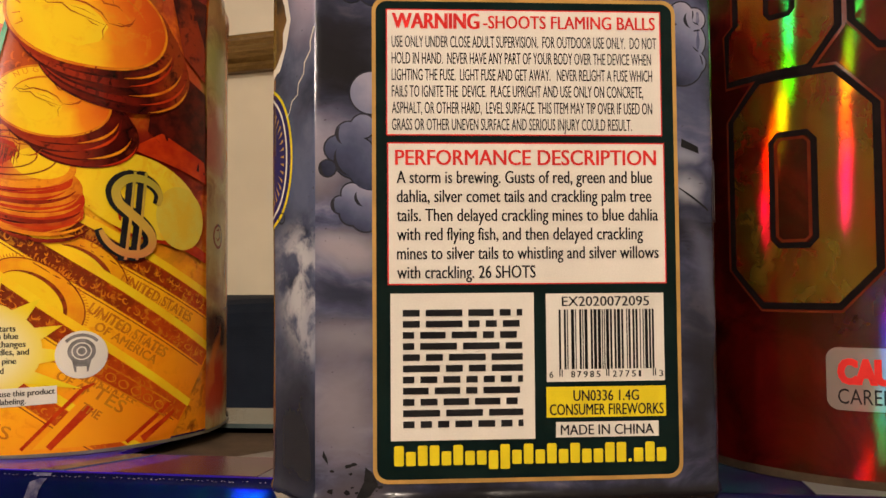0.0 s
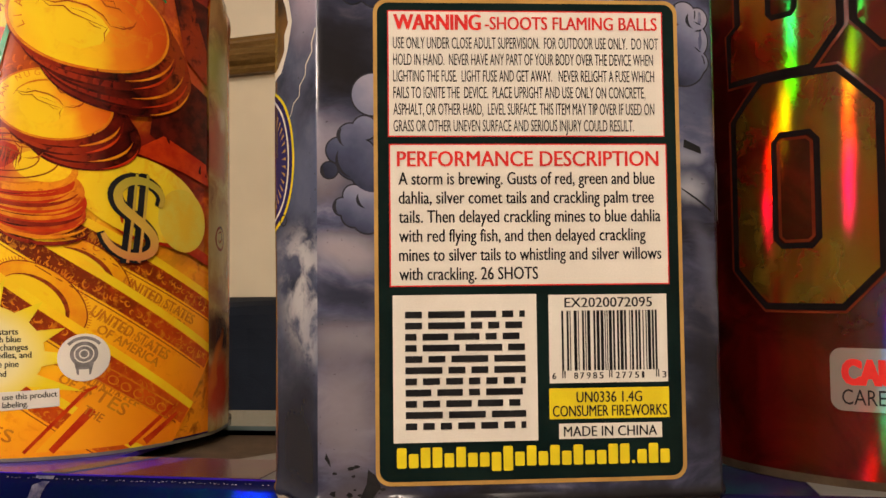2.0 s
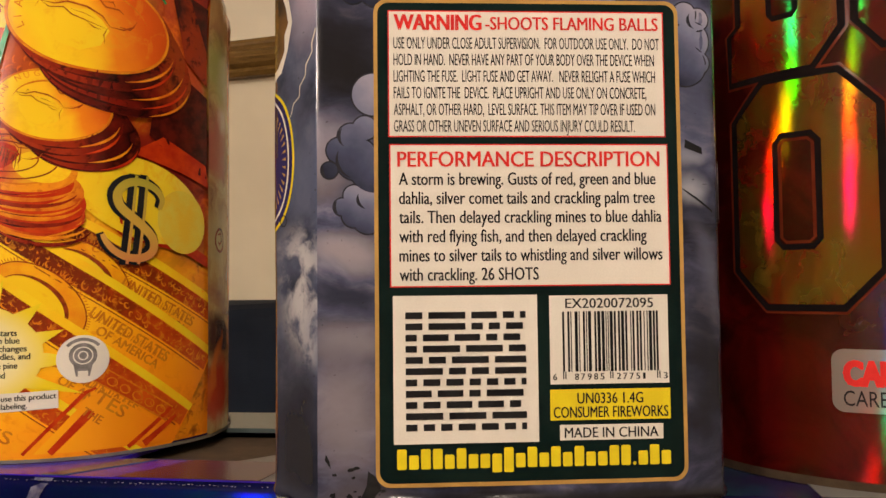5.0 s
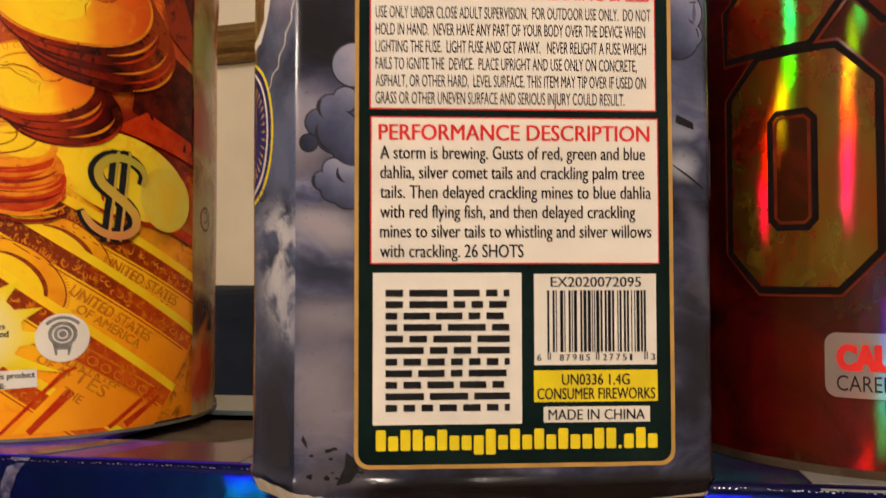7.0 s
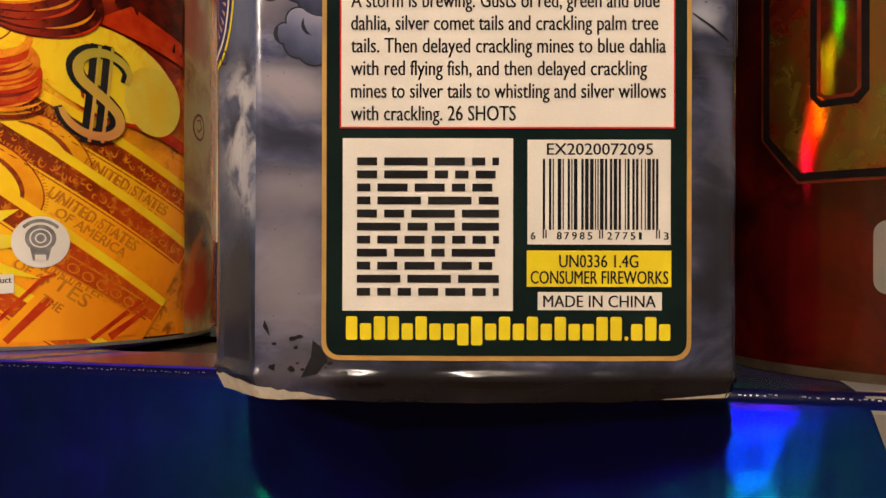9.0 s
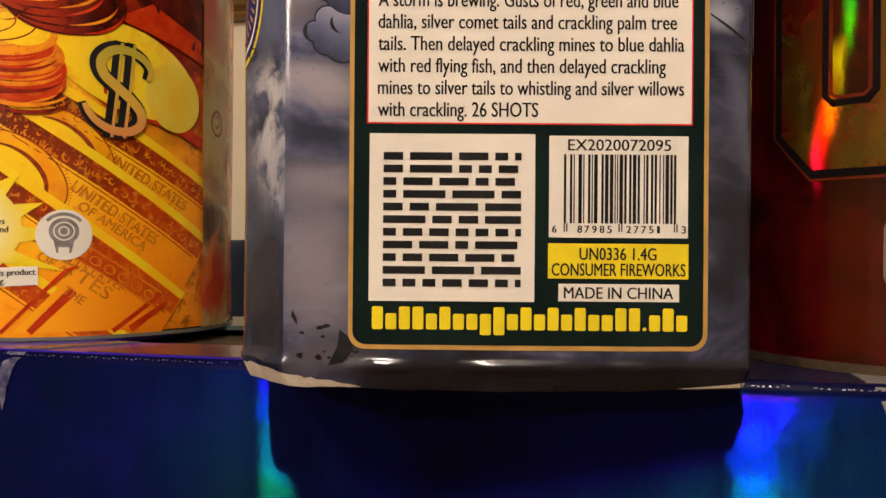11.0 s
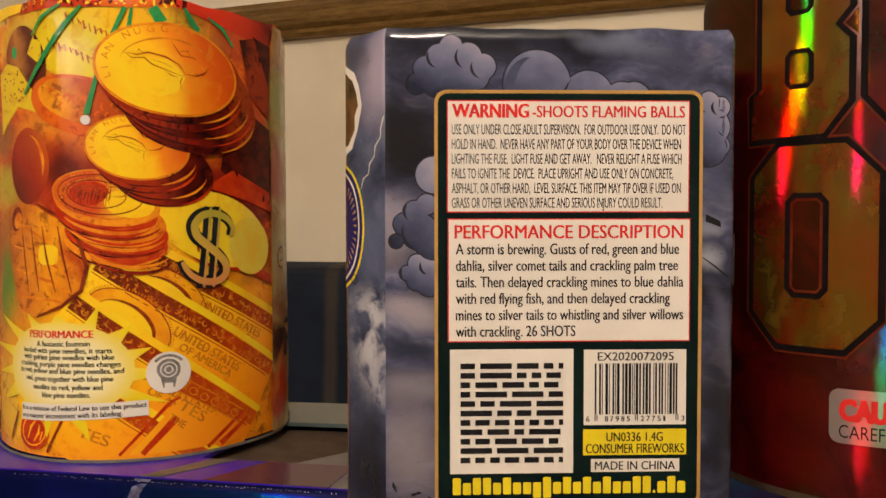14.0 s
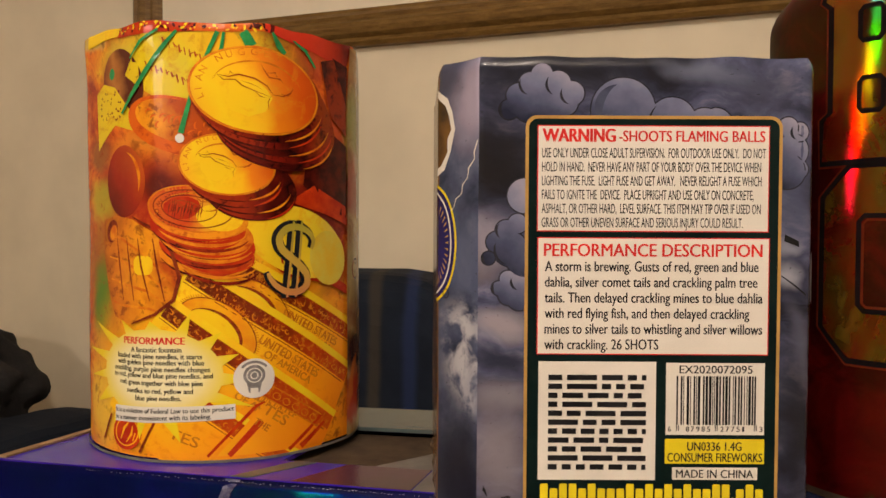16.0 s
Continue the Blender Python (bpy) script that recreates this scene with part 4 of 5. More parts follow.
    if v > 195:
        dz += (v - 195) / 11 * 0.7 * noise.noise(Vector((u * 0.05, 8, 2)))
    return Vector((r.x, r.y, STORM_Z + (v + dz) * MM))


def cloud(parent, lumps, arcs=()):
    """A drawn cloud: a scalloped shape with a dark outline, lit from above, and a few inner creases."""
    def stacked(grow):
        bm = flat_bm([ellipse(x, y, q + grow, q + grow, n=32) for x, y, q in lumps])
        bm.verts.ensure_lookup_table()
        for k, v in enumerate(bm.verts):
            v.co.z = 0.006 * (k // 32)
        return bm

    part("cloud_outline", lay(stacked(0.55), storm, 0.14, 8), CLOUD_LINE, parent)
    part("cloud_print", lay(stacked(0.0), storm, 0.24, 8), CLOUD, parent)
    for i in arcs:
        x, y, q = lumps[i]
        arc = ellipse(x, y, q * 0.92, q * 0.92, n=9, a0=135 + 10 * (i % 3), a1=235 + 10 * (i % 3))
        decal("crease", band(arc, [0.1, 0.5, 0.9, 1.1, 1.2, 1.0, 0.8, 0.4, 0.1]), storm, 0.36, CLOUD_LINE, parent, "", 8)


def cloud_material():
    m = Mat("cloud_print")
    gen = m.n("ShaderNodeTexCoord").outputs["Generated"]
    sx = m.n("ShaderNodeSeparateXYZ")
    m.put(sx.inputs[0], gen)
    f = m.math("ADD", m.math("MULTIPLY", sx.outputs[2], 0.65), m.math("MULTIPLY", sx.outputs[0], 0.35))
    f = m.math("ADD", f, m.math("MULTIPLY", m.math("SUBTRACT", m.noise(m.uv(), 60.0, 4.0), 0.5), 0.5))
    col = m.ramp(f, [(0.12, (0.016, 0.019, 0.040)), (0.36, (0.055, 0.066, 0.125)), (0.6, (0.14, 0.155, 0.25)), (0.85, (0.29, 0.285, 0.38))])
    m.bump(m.noise(m.uv(), 90.0, 3.0), 0.12, 0.0006)
    return m.done(col, 0.2)


CLOUD_LINE = ink("cloud_line_print", (0.014, 0.015, 0.022), (0.03, 0.03, 0.04), 60)
CLOUD = cloud_material()


def storm_box():
    b = thing("fireworks_box", "worn cardboard fireworks box printed with storm clouds and warnings", "box", (0.02, 0.34, TOP))
    us = sorted({round(-SEAM + (ARC[-1]) * i / 130, 3) for i in range(131)} | {round(a - SEAM, 3) for a in ARC})
    vs = [-4, -3.2, -2.4, -1.6, -0.8, 0, 0.8, 1.6, 2.4, 3.2, 4, 5, 6, 7.5, 9, 12] + [16 + 6 * k for k in range(30)] + [196, 199, 201, 202.5, 204, 205, 206]
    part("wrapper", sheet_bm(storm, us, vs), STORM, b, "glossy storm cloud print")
    top = [storm(u, 206, 0) for u in us]
    low = [storm(u, -4, 0) for u in us]
    for nm, ring in (("lid", top), ("foot", low)):
        bm = bmesh.new()
        f = bm.faces.new([bm.verts.new(p) for p in ring])
        bmesh.ops.triangulate(bm, faces=[f])
        part(nm, bm, STORM if nm == "lid" else CARD, b)
    bm = bmesh.new()
    a, c = PER[0], PER[-1]
    bm.faces.new([bm.verts.new(p) for p in ((a[0], a[1], TOP), (a[0], a[1], STORM_Z + 0.206), (c[0], c[1], STORM_Z + 0.206), (c[0], c[1], TOP))])
    part("back_panel", bm, CARD, b)

    # clouds
    cloud(b, [(13, 183, 4.2), (17, 189, 5.2), (22, 194, 5.0), (27, 198, 4.6), (34, 194, 5.5), (40, 190, 5.2), (30, 188, 8.5), (22, 185, 7.5), (37, 186, 5.5)], (0, 2, 4, 5))
    cloud(b, [(102, 177, 7), (97, 176, 8), (62, 183, 13.8), (83, 178, 10.5)], (3,))
    decal("crescent", band(ellipse(63, 183, 11.6, 11.6, n=15, a0=110, a1=215), [0.2 + 3.6 * math.sin(math.pi * k / 14) for k in range(15)]), storm, 0.34, ink("cloud_shade_print", (0.045, 0.054, 0.095), (0.065, 0.078, 0.13), 60), b, "", 8)
    cloud(b, [(20, 146, 7.5), (4.5, 119, 2.8), (8, 126, 4.5), (12, 131, 4.5), (17, 134, 4.2), (14, 123, 7.5), (20, 119, 8)], (1, 3, 5))
    cloud(b, [(9, 106, 3.0), (13, 110, 3.6), (18, 109, 4.0), (13, 103, 4.2), (18, 102, 5.5)], (0, 2))
    cloud(b, [(133, 176, 4.2), (138, 174, 4.0), (135, 166, 7.0), (133, 157, 7.5), (138, 158, 4)], (0, 1))

    # lightning and emblem on the folded corner
    bolt = [(-0.5, 170), (-2.5, 165), (-2.2, 162), (-6, 158), (-6.4, 154), (-9.8, 151), (-10.2, 147), (-14, 145), (-15.5, 141), (-19, 139), (-21.5, 136)]
    decal("lightning_print", band(bolt, [0.5, 0.7, 0.45, 0.7, 0.4, 0.5, 0.4, 0.45, 0.3, 0.35, 0.2]), storm, 0.2, WHITE, b, "white lightning bolt", 3)
    decal("emblem_print", [ellipse(-30.5, 125, 17, 27, n=60)], storm, 0.18, YELLOW, b, "dark blue round emblem with a yellow edge", 2)
    decal("emblem_ring", [ellipse(-30.5, 125, 15.8, 25.8, n=60)], storm, 0.24, ink("emblem_blue_print", (0.012, 0.010, 0.085), (0.02, 0.015, 0.12), 50), b, "", 2)
    decal("emblem_ring", band(ellipse(-30.5, 125, 13.3, 23.3, n=60), 0.9, True), storm, 0.30, WHITE, b, "", 2)
    rays = [[(-30.5 + 9 * math.cos(a), 125 + 15 * math.sin(a)), (-30.5 + 11.5 * math.cos(a - 0.03), 125 + 20 * math.sin(a - 0.03)), (-30.5 + 11.5 * math.cos(a + 0.03), 125 + 20 * math.sin(a + 0.03))] for a in [radians(-80 + 9 * i) for i in range(16)]]
    decals("emblem_ray", rays, storm, 0.30, GOLDLINE, b, 2)
    decal("trade_mark", band(ellipse(-20.5, 102.4, 1.9, 2.0, n=20), 0.45, True), storm, 0.30, BLACK, b, "", 3)
    decal("crest_print", [[(-30, 196), (-20, 190), (-17, 184), (-15, 176), (-18, 172), (-18, 166), (-22, 158), (-28, 155)]], storm, 0.2, WHITE, b, "white-edged dark crest", 3)
    decal("crest_print", [[(-30, 193), (-21.5, 187), (-19, 182), (-17.5, 176), (-20, 172), (-20, 166), (-24, 160), (-30, 158)]], storm, 0.28, ink("crest_dark_print", (0.03, 0.02, 0.012), (0.16, 0.08, 0.02), 40), b, "", 3)

    # dark debris marks near the foot
    rnd = random.Random(4)
    bits = []
    for i in range(22):
        cx, cy, s = 18 + rnd.gauss(0, 6), 9 + rnd.gauss(0, 3), rnd.uniform(0.3, 1.1)
        bits.append([(cx + s * 1.6 * math.cos(a + rnd.uniform(-.3, .3)) * rnd.uniform(.5, 1.2), cy + s * math.sin(a) * rnd.uniform(.5, 1.2)) for a in [radians(60 * k) for k in range(6)]])
    bits += [[(14, 3), (19, 4), (22, 8), (20, 12), (17.5, 14), (17, 9)], [(2.5, 18), (4.6, 15), (4.2, 17.5), (3, 20)], [(132, 127), (138.5, 124.5), (138.3, 127), (132.3, 130)]]
    decals("debris_print", bits, storm, 0.2, BLACK, b, 8)
    decal("cable_print", band([(131, 112), (136, 108.5), (141, 104.5), (146.5, 100)], [0.4, 0.7, 0.7, 0.4]), storm, 0.2, BLACK, b, "", 3)

    # the label
    lab = decal("label", [rrect(20.2, 8.2, 130.6, 180.6, 5)], storm, 0.42, GOLDLINE, b, "dark green label with a gold border", 8, 12)
    decal("label_ground", [rrect(21.6, 9.6, 129.2, 179.2, 4)], storm, 0.54, DARKGREEN, lab, "", 8, 12)

    def panel(name, x0, y0, x1, y1, mat, edge=None):
        if edge:
            decal(name + "_edge", [rect(x0, y0, x1, y1)], storm, 0.62, edge, lab, "", 8, 12)
            x0, y0, x1, y1 = x0 + 0.45, y0 + 0.45, x1 - 0.45, y1 - 0.45
        return decal(name, [rect(x0, y0, x1, y1)], storm, 0.70, mat, lab, "", 8, 12)

    def line(body, x0, x1, base, cap, mat, bold=0.0, fat=0.14):
        return writing("lettering", body, x0, x1 - fat, base, cap, storm, 0.86, mat, lab, bold, 0.0, 0.0, fat)

    panel("warning_panel", 25.3, 130.7, 125.0, 176.4, WHITE, RED)
    panel("description_panel", 25.6, 77.5, 125.6, 128.2, WHITE, RED)
    panel("square_panel", 26.5, 22.9, 77.4, 74.5, WHITE)
    panel("barcode_panel", 81.7, 42.8, 124.3, 74.1, WHITE)
    panel("yellow_panel", 81.5, 30.2, 124.5, 41.0, YELLOW)
    panel("origin_panel", 84.8, 23.2, 121.7, 28.6, WHITE)

    line("WARNING", 27.4, 58.9, 169.3, 5.6, RED, 0.0, 0.62)
    line("-SHOOTS FLAMING BALLS", 60.2, 123.0, 169.5, 4.6, RED, 0.0, 0.26)
    fine = [("USE ONLY UNDER CLOSE ADULT SUPERVISION.  FOR OUTDOOR USE ONLY.  DO NOT", 123.3), ("HOLD IN HAND.  NEVER HAVE ANY PART OF YOUR BODY OVER THE DEVICE WHEN", 121.3),
            ("LIGHTING THE FUSE.  LIGHT FUSE AND GET AWAY.   NEVER RELIGHT A FUSE WHICH", 121.6), ("FAILS TO IGNITE THE  DEVICE.  PLACE UPRIGHT AND USE ONLY ON CONCRETE,", 118.2),
            ("ASPHALT, OR OTHER HARD,  LEVEL SURFACE. THIS ITEM MAY TIP OVER IF USED ON", 121.4), ("GRASS OR OTHER UNEVEN SURFACE AND SERIOUS INJURY COULD RESULT.", 113.8)]
    for i, (body, x1) in enumerate(fine):
        line(body, 27.3, x1, 162.5 - 5.98 * i, 4.1, BLACK, 0.0, 0.05)
    line("PERFORMANCE DESCRIPTION", 28.4, 122.5, 120.1, 5.4, RED, 0.0, 0.32)
    body = [("A storm is brewing. Gusts of red, green and blue", 120.9), ("dahlia, silver comet tails and crackling palm tree", 120.5), ("tails. Then delayed crackling mines to blue dahlia", 122.8),
            ("with red flying fish, and then delayed crackling", 117.2), ("mines to silver tails to whistling and silver willows", 122.8), ("with crackling. 26 SHOTS", 78.2)]
    for i, (txt, x1) in enumerate(body):
        line(txt, 28.9, x1, 113.6 - 6.76 * i, 4.4, BLACK, 0.0, 0.17)
    line("EX2020072095", 87.4, 119.0, 69.6, 3.4, BLACK)
    line("UN0336 1.4G", 91.1, 114.7, 36.0, 3.7, BLACK)
    line("CONSUMER FIREWORKS", 82.6, 123.6, 31.1, 3.8, BLACK)
    line("MADE IN CHINA", 86.4, 119.9, 24.1, 3.5, BLACK)
    # barcode
    rnd = random.Random(11)
    x = 86.2
    bars = []
    while x < 120.8:
        w = 0.37 * rnd.choice((1, 1, 2, 2, 3))
        bars.append(rect(x, 47.2, x + w, 68.4))
        x += w + 0.37 * rnd.choice((1, 1, 2, 3))
    bars += [rect(x, 44.6, x + 0.4, 47.2) for x in (86.2, 87.0, 103.0, 103.8, 119.9, 120.7)]
    decals("barcode_bar", bars, storm, 0.86, BLACK, lab)
    for ch, x in (("6", 82.6), ("8", 90.4), ("7", 92.6), ("9", 94.9), ("8", 97.2), ("5", 99.5), ("2", 105.4), ("7", 107.7), ("7", 110.0), ("5", 112.3), ("1", 114.8), ("3", 122.2)):
        line(ch, x, x + (1.5 if ch != "1" else 0.9), 44.3, 2.2, BLACK)
    # plain bars in place of the square code
    rows = []
    for i in range(11):
        y = 27.4 + i * 3.9
        x = 30.8
        while x < 73:
            w = rnd.choice((4, 6, 9, 13))
            rows.append(rect(x, y, min(x + w, 73.2), y + 2.35))
            x += w + 2.1
    decals("plain_bar", rows, storm, 0.86, BLACK, lab)
    # yellow bars in place of the maker's address
    x = 27.6
    tall = "101101000101010100110010000000"
    for i in range(24):
        w = 3.35 if i != 20 else 1.2
        hgt = 7.0 if tall[i] == "1" else 4.9
        low = -1.6 if i in (8, 9) else 0.0
        if i == 20:
            hgt = 1.2
        decal("maker_bar", [rrect(x, 14.2 + low, x + w, 14.2 + hgt, 0.55, 3)], storm, 0.70, YELLOW, lab, "", 0)
        x += w + 0.80

    # torn and crushed edges
    rnd = random.Random(8)
    up, dn = [], []
    for i in range(27):
        u = -26 + 50 * i / 26
        k = 1 - i / 26
        up.append((u, -3.7 + 5.2 * min(1.0, 1.5 * k) ** 0.8 + (rnd.uniform(-0.3, 0.4) if i < 24 else 0.05)))
        dn.append((u, -3.8 + rnd.uniform(-0.15, 0.2)))
    decal("torn_edge", [[dn[i], dn[i + 1], up[i + 1], up[i]] for i in range(26)], storm, 0.35, PAPER, b, "torn white paper edge", 0)
    decal("torn_edge", [[(146.2, 99), (147.6, 101), (148.4, 108), (148.6, 116), (147.6, 123), (146.6, 118), (146.0, 108)]], storm, 0.5, PAPER, b, "", 1)
    decal("torn_edge", [[(122, -3.6), (145, -3.2), (145, -1.6), (136, -2.4), (128, -3.0)]], storm, 0.35, PAPER, b, "", 4)


storm_box()


# ---- the two cans ----
CAN_R = 86.6


def can_surface(cx, cy, base, seed, dent, facet):
    def surf(u, v, off):
        th = u / CAN_R
        flat = facet * (0.35 + 0.65 * max(0.0, v / 250.0) + 0.9 * max(0.0, (v - 225.0) / 25.0)) * (math.cos(8 * (th - 0.531)) + 0.25 * math.cos(16 * (th - 0.531)))
        r = CAN_R + off + flat + dent * (0.8 * noise.noise(Vector((math.sin(th) * 2, math.cos(th) * 2, v * 0.012 + seed))))
        edge = max(0.0, (v - 246.0) / 6.0)
        r -= 0.9 * edge * edge
        dz = 0.0
        if v > 235:
            dz = (v - 235) / 15 * 1.6 * noise.noise(Vector((math.sin(th) * 4, math.cos(th) * 4, seed)))
        return Vector((cx + r * MM * math.sin(th), cy - r * MM * math.cos(th), base + (v + dz) * MM))
    return surf


def can_body(thing_ob, surf, material, v0, v1, label):
    half = math.pi * CAN_R
    us = [-half + 2 * half * i / 144 for i in range(145)]
    vs = [v0 + (v1 - v0) * j / 60 for j in range(61)]
    part("wrapper", sheet_bm(surf, us, vs), material, thing_ob, label)
    for nm, v in (("lid", v1), ("foot", v0)):
        bm = bmesh.new()
        f = bm.faces.new([bm.verts.new(surf(u, v, -0.3)) for u in us[:-1]])
        bmesh.ops.triangulate(bm, faces=[f])
        part(nm, bm, material if nm == "lid" else CARD, thing_ob)


ACAN = can_surface(-0.216, 0.465, 0.893, 2.0, 0.9, 1.3)
BCAN = can_surface(0.206, 0.389, 0.893, 6.0, 0.35, 0.15)
CANS += [ACAN, BCAN]


KANGAROO = [([(-0.60, 0.24), (-0.44, 0.22), (-0.30, 0.30), (-0.08, 0.26), (0.10, 0.14), (0.20, -0.04)], 1.3), ([(-0.60, 0.24), (-0.50, 0.14), (-0.34, 0.18), (-0.24, 0.06), (-0.06, -0.02), (0.16, -0.10)], 0.9),
            ([(-0.02, 0.60), (0.06, 0.44), (0.12, 0.34), (0.28, 0.36), (0.34, 0.30)], 1.1), ([(0.06, 0.42), (0.20, 0.48), (0.24, 0.36)], 0.8), ([(0.20, -0.04), (0.36, -0.02), (0.48, 0.10), (0.52, 0.24)], 1.2),
            ([(0.30, 0.02), (0.44, 0.02), (0.50, 0.12)], 0.8), ([(0.18, -0.06), (0.14, -0.22), (0.16, -0.40)], 0.7), ([(-0.26, 0.16), (-0.10, 0.12), (0.04, 0.04)], 0.5), ([(-0.44, 0.26), (-0.42, 0.34), (-0.36, 0.28)], 0.8), ([(0.10, -0.14), (0.02, -0.12), (-0.06, -0.04)], 0.7)]


def coin(parent, cx, cy, rx, ry, rot, face, layers, drift, off, edge, side):
    """A printed coin lying on a stack of others."""
    for k in range(layers, 0, -1):
        x, y = cx + drift[0] * k, cy + drift[1] * k
        x += 1.8 * math.sin(k * 2.3)
        o = off + 0.03 * (layers - k)
        decal("coin_edge", [ellipse(x, y, rx, ry, rot, 48)], ACAN, o, edge if k % 2 else side, parent, "", 5)
        decal("coin_edge_line", band(ellipse(x, y, rx - 0.4, ry - 0.4, rot, 30, 200, 290), [0.2 + 1.0 * math.sin(math.pi * q / 29) for q in range(30)]), ACAN, o + 0.01, COIN_GAP, parent, "", 5)
        decal("coin_edge_glint", band(ellipse(x, y, rx - 0.9, ry - 0.9, rot, 20, 285 + 5 * (k % 3), 352), [0.1 + 1.2 * math.sin(math.pi * q / 19) for q in range(20)]), ACAN, o + 0.015, COIN_RIM if k % 2 else BILL_RED, parent, "", 5)
    o = off + 0.03 * layers + 0.02
    decal("coin_thickness", [ellipse(cx + 0.6, cy - 2.6, rx, ry, rot, 60)], ACAN, o - 0.01, edge, parent, "", 5)
    decal("coin_rim", [ellipse(cx, cy, rx, ry, rot, 60)], ACAN, o, COIN_RIM, parent, "", 2.5)
    f = decal("coin_face", [ellipse(cx, cy, rx * 0.965, ry * 0.955, rot, 60)], ACAN, o + 0.05, face, parent, "", 2.5)
    decal("coin_line", band(ellipse(cx, cy, rx * 0.965, ry * 0.955, rot, 60), 0.4, True), ACAN, o + 0.09, OVAL, f, "", 2.5)
    decal("coin_line", band(ellipse(cx + rx * 0.02, cy, rx * 0.68, ry * 0.66, rot, 40, 20, 170), [0.1 + 0.9 * math.sin(math.pi * q / 39) for q in range(40)]), ACAN, o + 0.09, OVAL, f, "", 2.5)
    c, s = math.cos(radians(rot)), math.sin(radians(rot))
    runs = []
    for k, ch in enumerate("LIAN NUGGET"):
        a = radians(202 - 12.5 * k)
        x, y = rx * 0.80 * math.cos(a), ry * 0.79 * math.sin(a)
        dx, dy = rx * math.sin(a), -ry * math.cos(a)
        if ch != " ":
            runs.append((ch, cx + c * x - s * y, cy + s * x + c * y, None, rx * 0.10, rot + math.degrees(math.atan2(dy, dx))))
    if layers < 5 or rx > 30:
        decal("coin_field", [[(cx + c * rx * x - s * ry * y, cy + s * rx * x + c * ry * y) for x, y in ((-0.56, 0.10), (-0.30, 0.16), (-0.05, 0.22), (0.10, 0.06), (0.20, -0.12), (0.12, -0.45), (-0.10, -0.62), (-0.36, -0.52), (-0.52, -0.24))]], ACAN, o + 0.08, COIN_YELLOW, f, "", 2.5)
    turned_text("coin_lettering", runs, ACAN, o + 0.10, COIN_RIM, f)
    strokes = []
    for pts, wide in KANGAROO:
        n = len(pts)
        strokes += band([(cx + c * rx * x - s * ry * y, cy + s * rx * x + c * ry * y) for x, y in pts], [rx / 39 * wide * (0.12 + 0.6 * math.sin(math.pi * q / (n - 1))) for q in range(n)])
    tagged(decal("coin_relief", strokes, ACAN, o + 0.26, COIN_FIGURE, f, "", 2.5), kind="stuff")


def banknote(parent, x, y, length, height, rot, off, oval, worded):
    """A printed banknote: pale margin, ornate dark border, an oval and two rows of letters."""
    c, s = math.cos(radians(rot)), math.sin(radians(rot))

    def at(pts):
        return [(x + c * p - s * q, y + s * p + c * q) for p, q in pts]

    n = decal("banknote_print", [at(rect(-6, -height, length, 8.6))], ACAN, off, BILL, parent, "", 5)
    decal("margin", [at(rect(-6, 4.6, length, 8.6))], ACAN, off + 0.03, BILL_PALE, n, "", 5)
    b = decal("border", [at(rect(-4, -4.3, length - 1, 4.3))], ACAN, off + 0.03, BILL_DARK, n, "", 5)
    rnd = random.Random(int(x * 3 + y))
    scrolls = []
    for k in range(int(length / 3.2)):
        p = 3.2 * k + rnd.uniform(-1.4, 1.4)
        scrolls += band(at(ellipse(p, rnd.uniform(-2.2, 2.2), rnd.uniform(0.8, 2.4), rnd.uniform(0.7, 1.6), rnd.uniform(0, 180), 9, rnd.uniform(0, 200), rnd.uniform(240, 340))), [0.2, 0.4, 0.7, 0.9, 0.9, 0.8, 0.6, 0.4, 0.2])
    tagged(decal("scrollwork", scrolls, ACAN, off + 0.05, OVAL, b, "", 5), kind="stuff")
    decal("rule", band(at([(-4, -5.6), (length - 4, -5.6)]), 0.5), ACAN, off + 0.06, BILL_LINE, n, "", 5)
    if oval:
        ox, oy, rx, ry, orot = oval
        decal("oval", [ellipse(ox, oy, rx, ry, orot, 50)], ACAN, off + 0.05, OVAL_BAND, n, "", 5)
        decal("oval_line", band(ellipse(ox, oy, rx, ry, orot, 50), 0.6, True), ACAN, off + 0.07, BILL_LINE, n, "", 5)
        teeth = [band(list(zip(ellipse(ox, oy, rx + 0.4, ry + 0.4, orot, 90), ellipse(ox, oy, rx + 2.0, ry + 2.0, orot, 90)))[q], 0.45) for q in range(90)]
        tagged(decal("oval_teeth", [q for t in teeth for q in t], ACAN, off + 0.07, OVAL, n, "", 5), kind="stuff")
        decal("oval_face", [ellipse(ox - 2.5, oy - 1.0, rx * 0.70, ry * 0.72, orot, 40)], ACAN, off + 0.08, COIN_YELLOW, n, "", 5)
        decal("oval_shade", band(ellipse(ox - 2.5, oy - 1.0, rx * 0.72, ry * 0.74, orot, 30, -60, 175), [0.2 + 1.9 * math.sin(math.pi * q / 29) ** 2 for q in range(30)]), ACAN, off + 0.10, BILL_LINE, n, "", 5)
    if not worded:
        return
    (ax, ay), (bx, by) = at([(50, -12.8), (57, -18.4)])
    turned_text("lettering", [("UNITED STATES", ax, ay, 46, 5.2, rot), ("OF AMERICA", bx, by, 36, 4.4, rot)], ACAN, off + 0.06, BILL_LETTER, n, 0.42)
    tagged(decal("letter_shade", [q for k in range(30) for q in band(at([(50 + 1.5 * k, -13.4 + rnd.uniform(0, 0.8)), (50.2 + 1.5 * k, -10.2 + rnd.uniform(0, 1.6))]), 0.35)], ACAN, off + 0.062, BILL_LETTER, n, "", 5), kind="stuff")


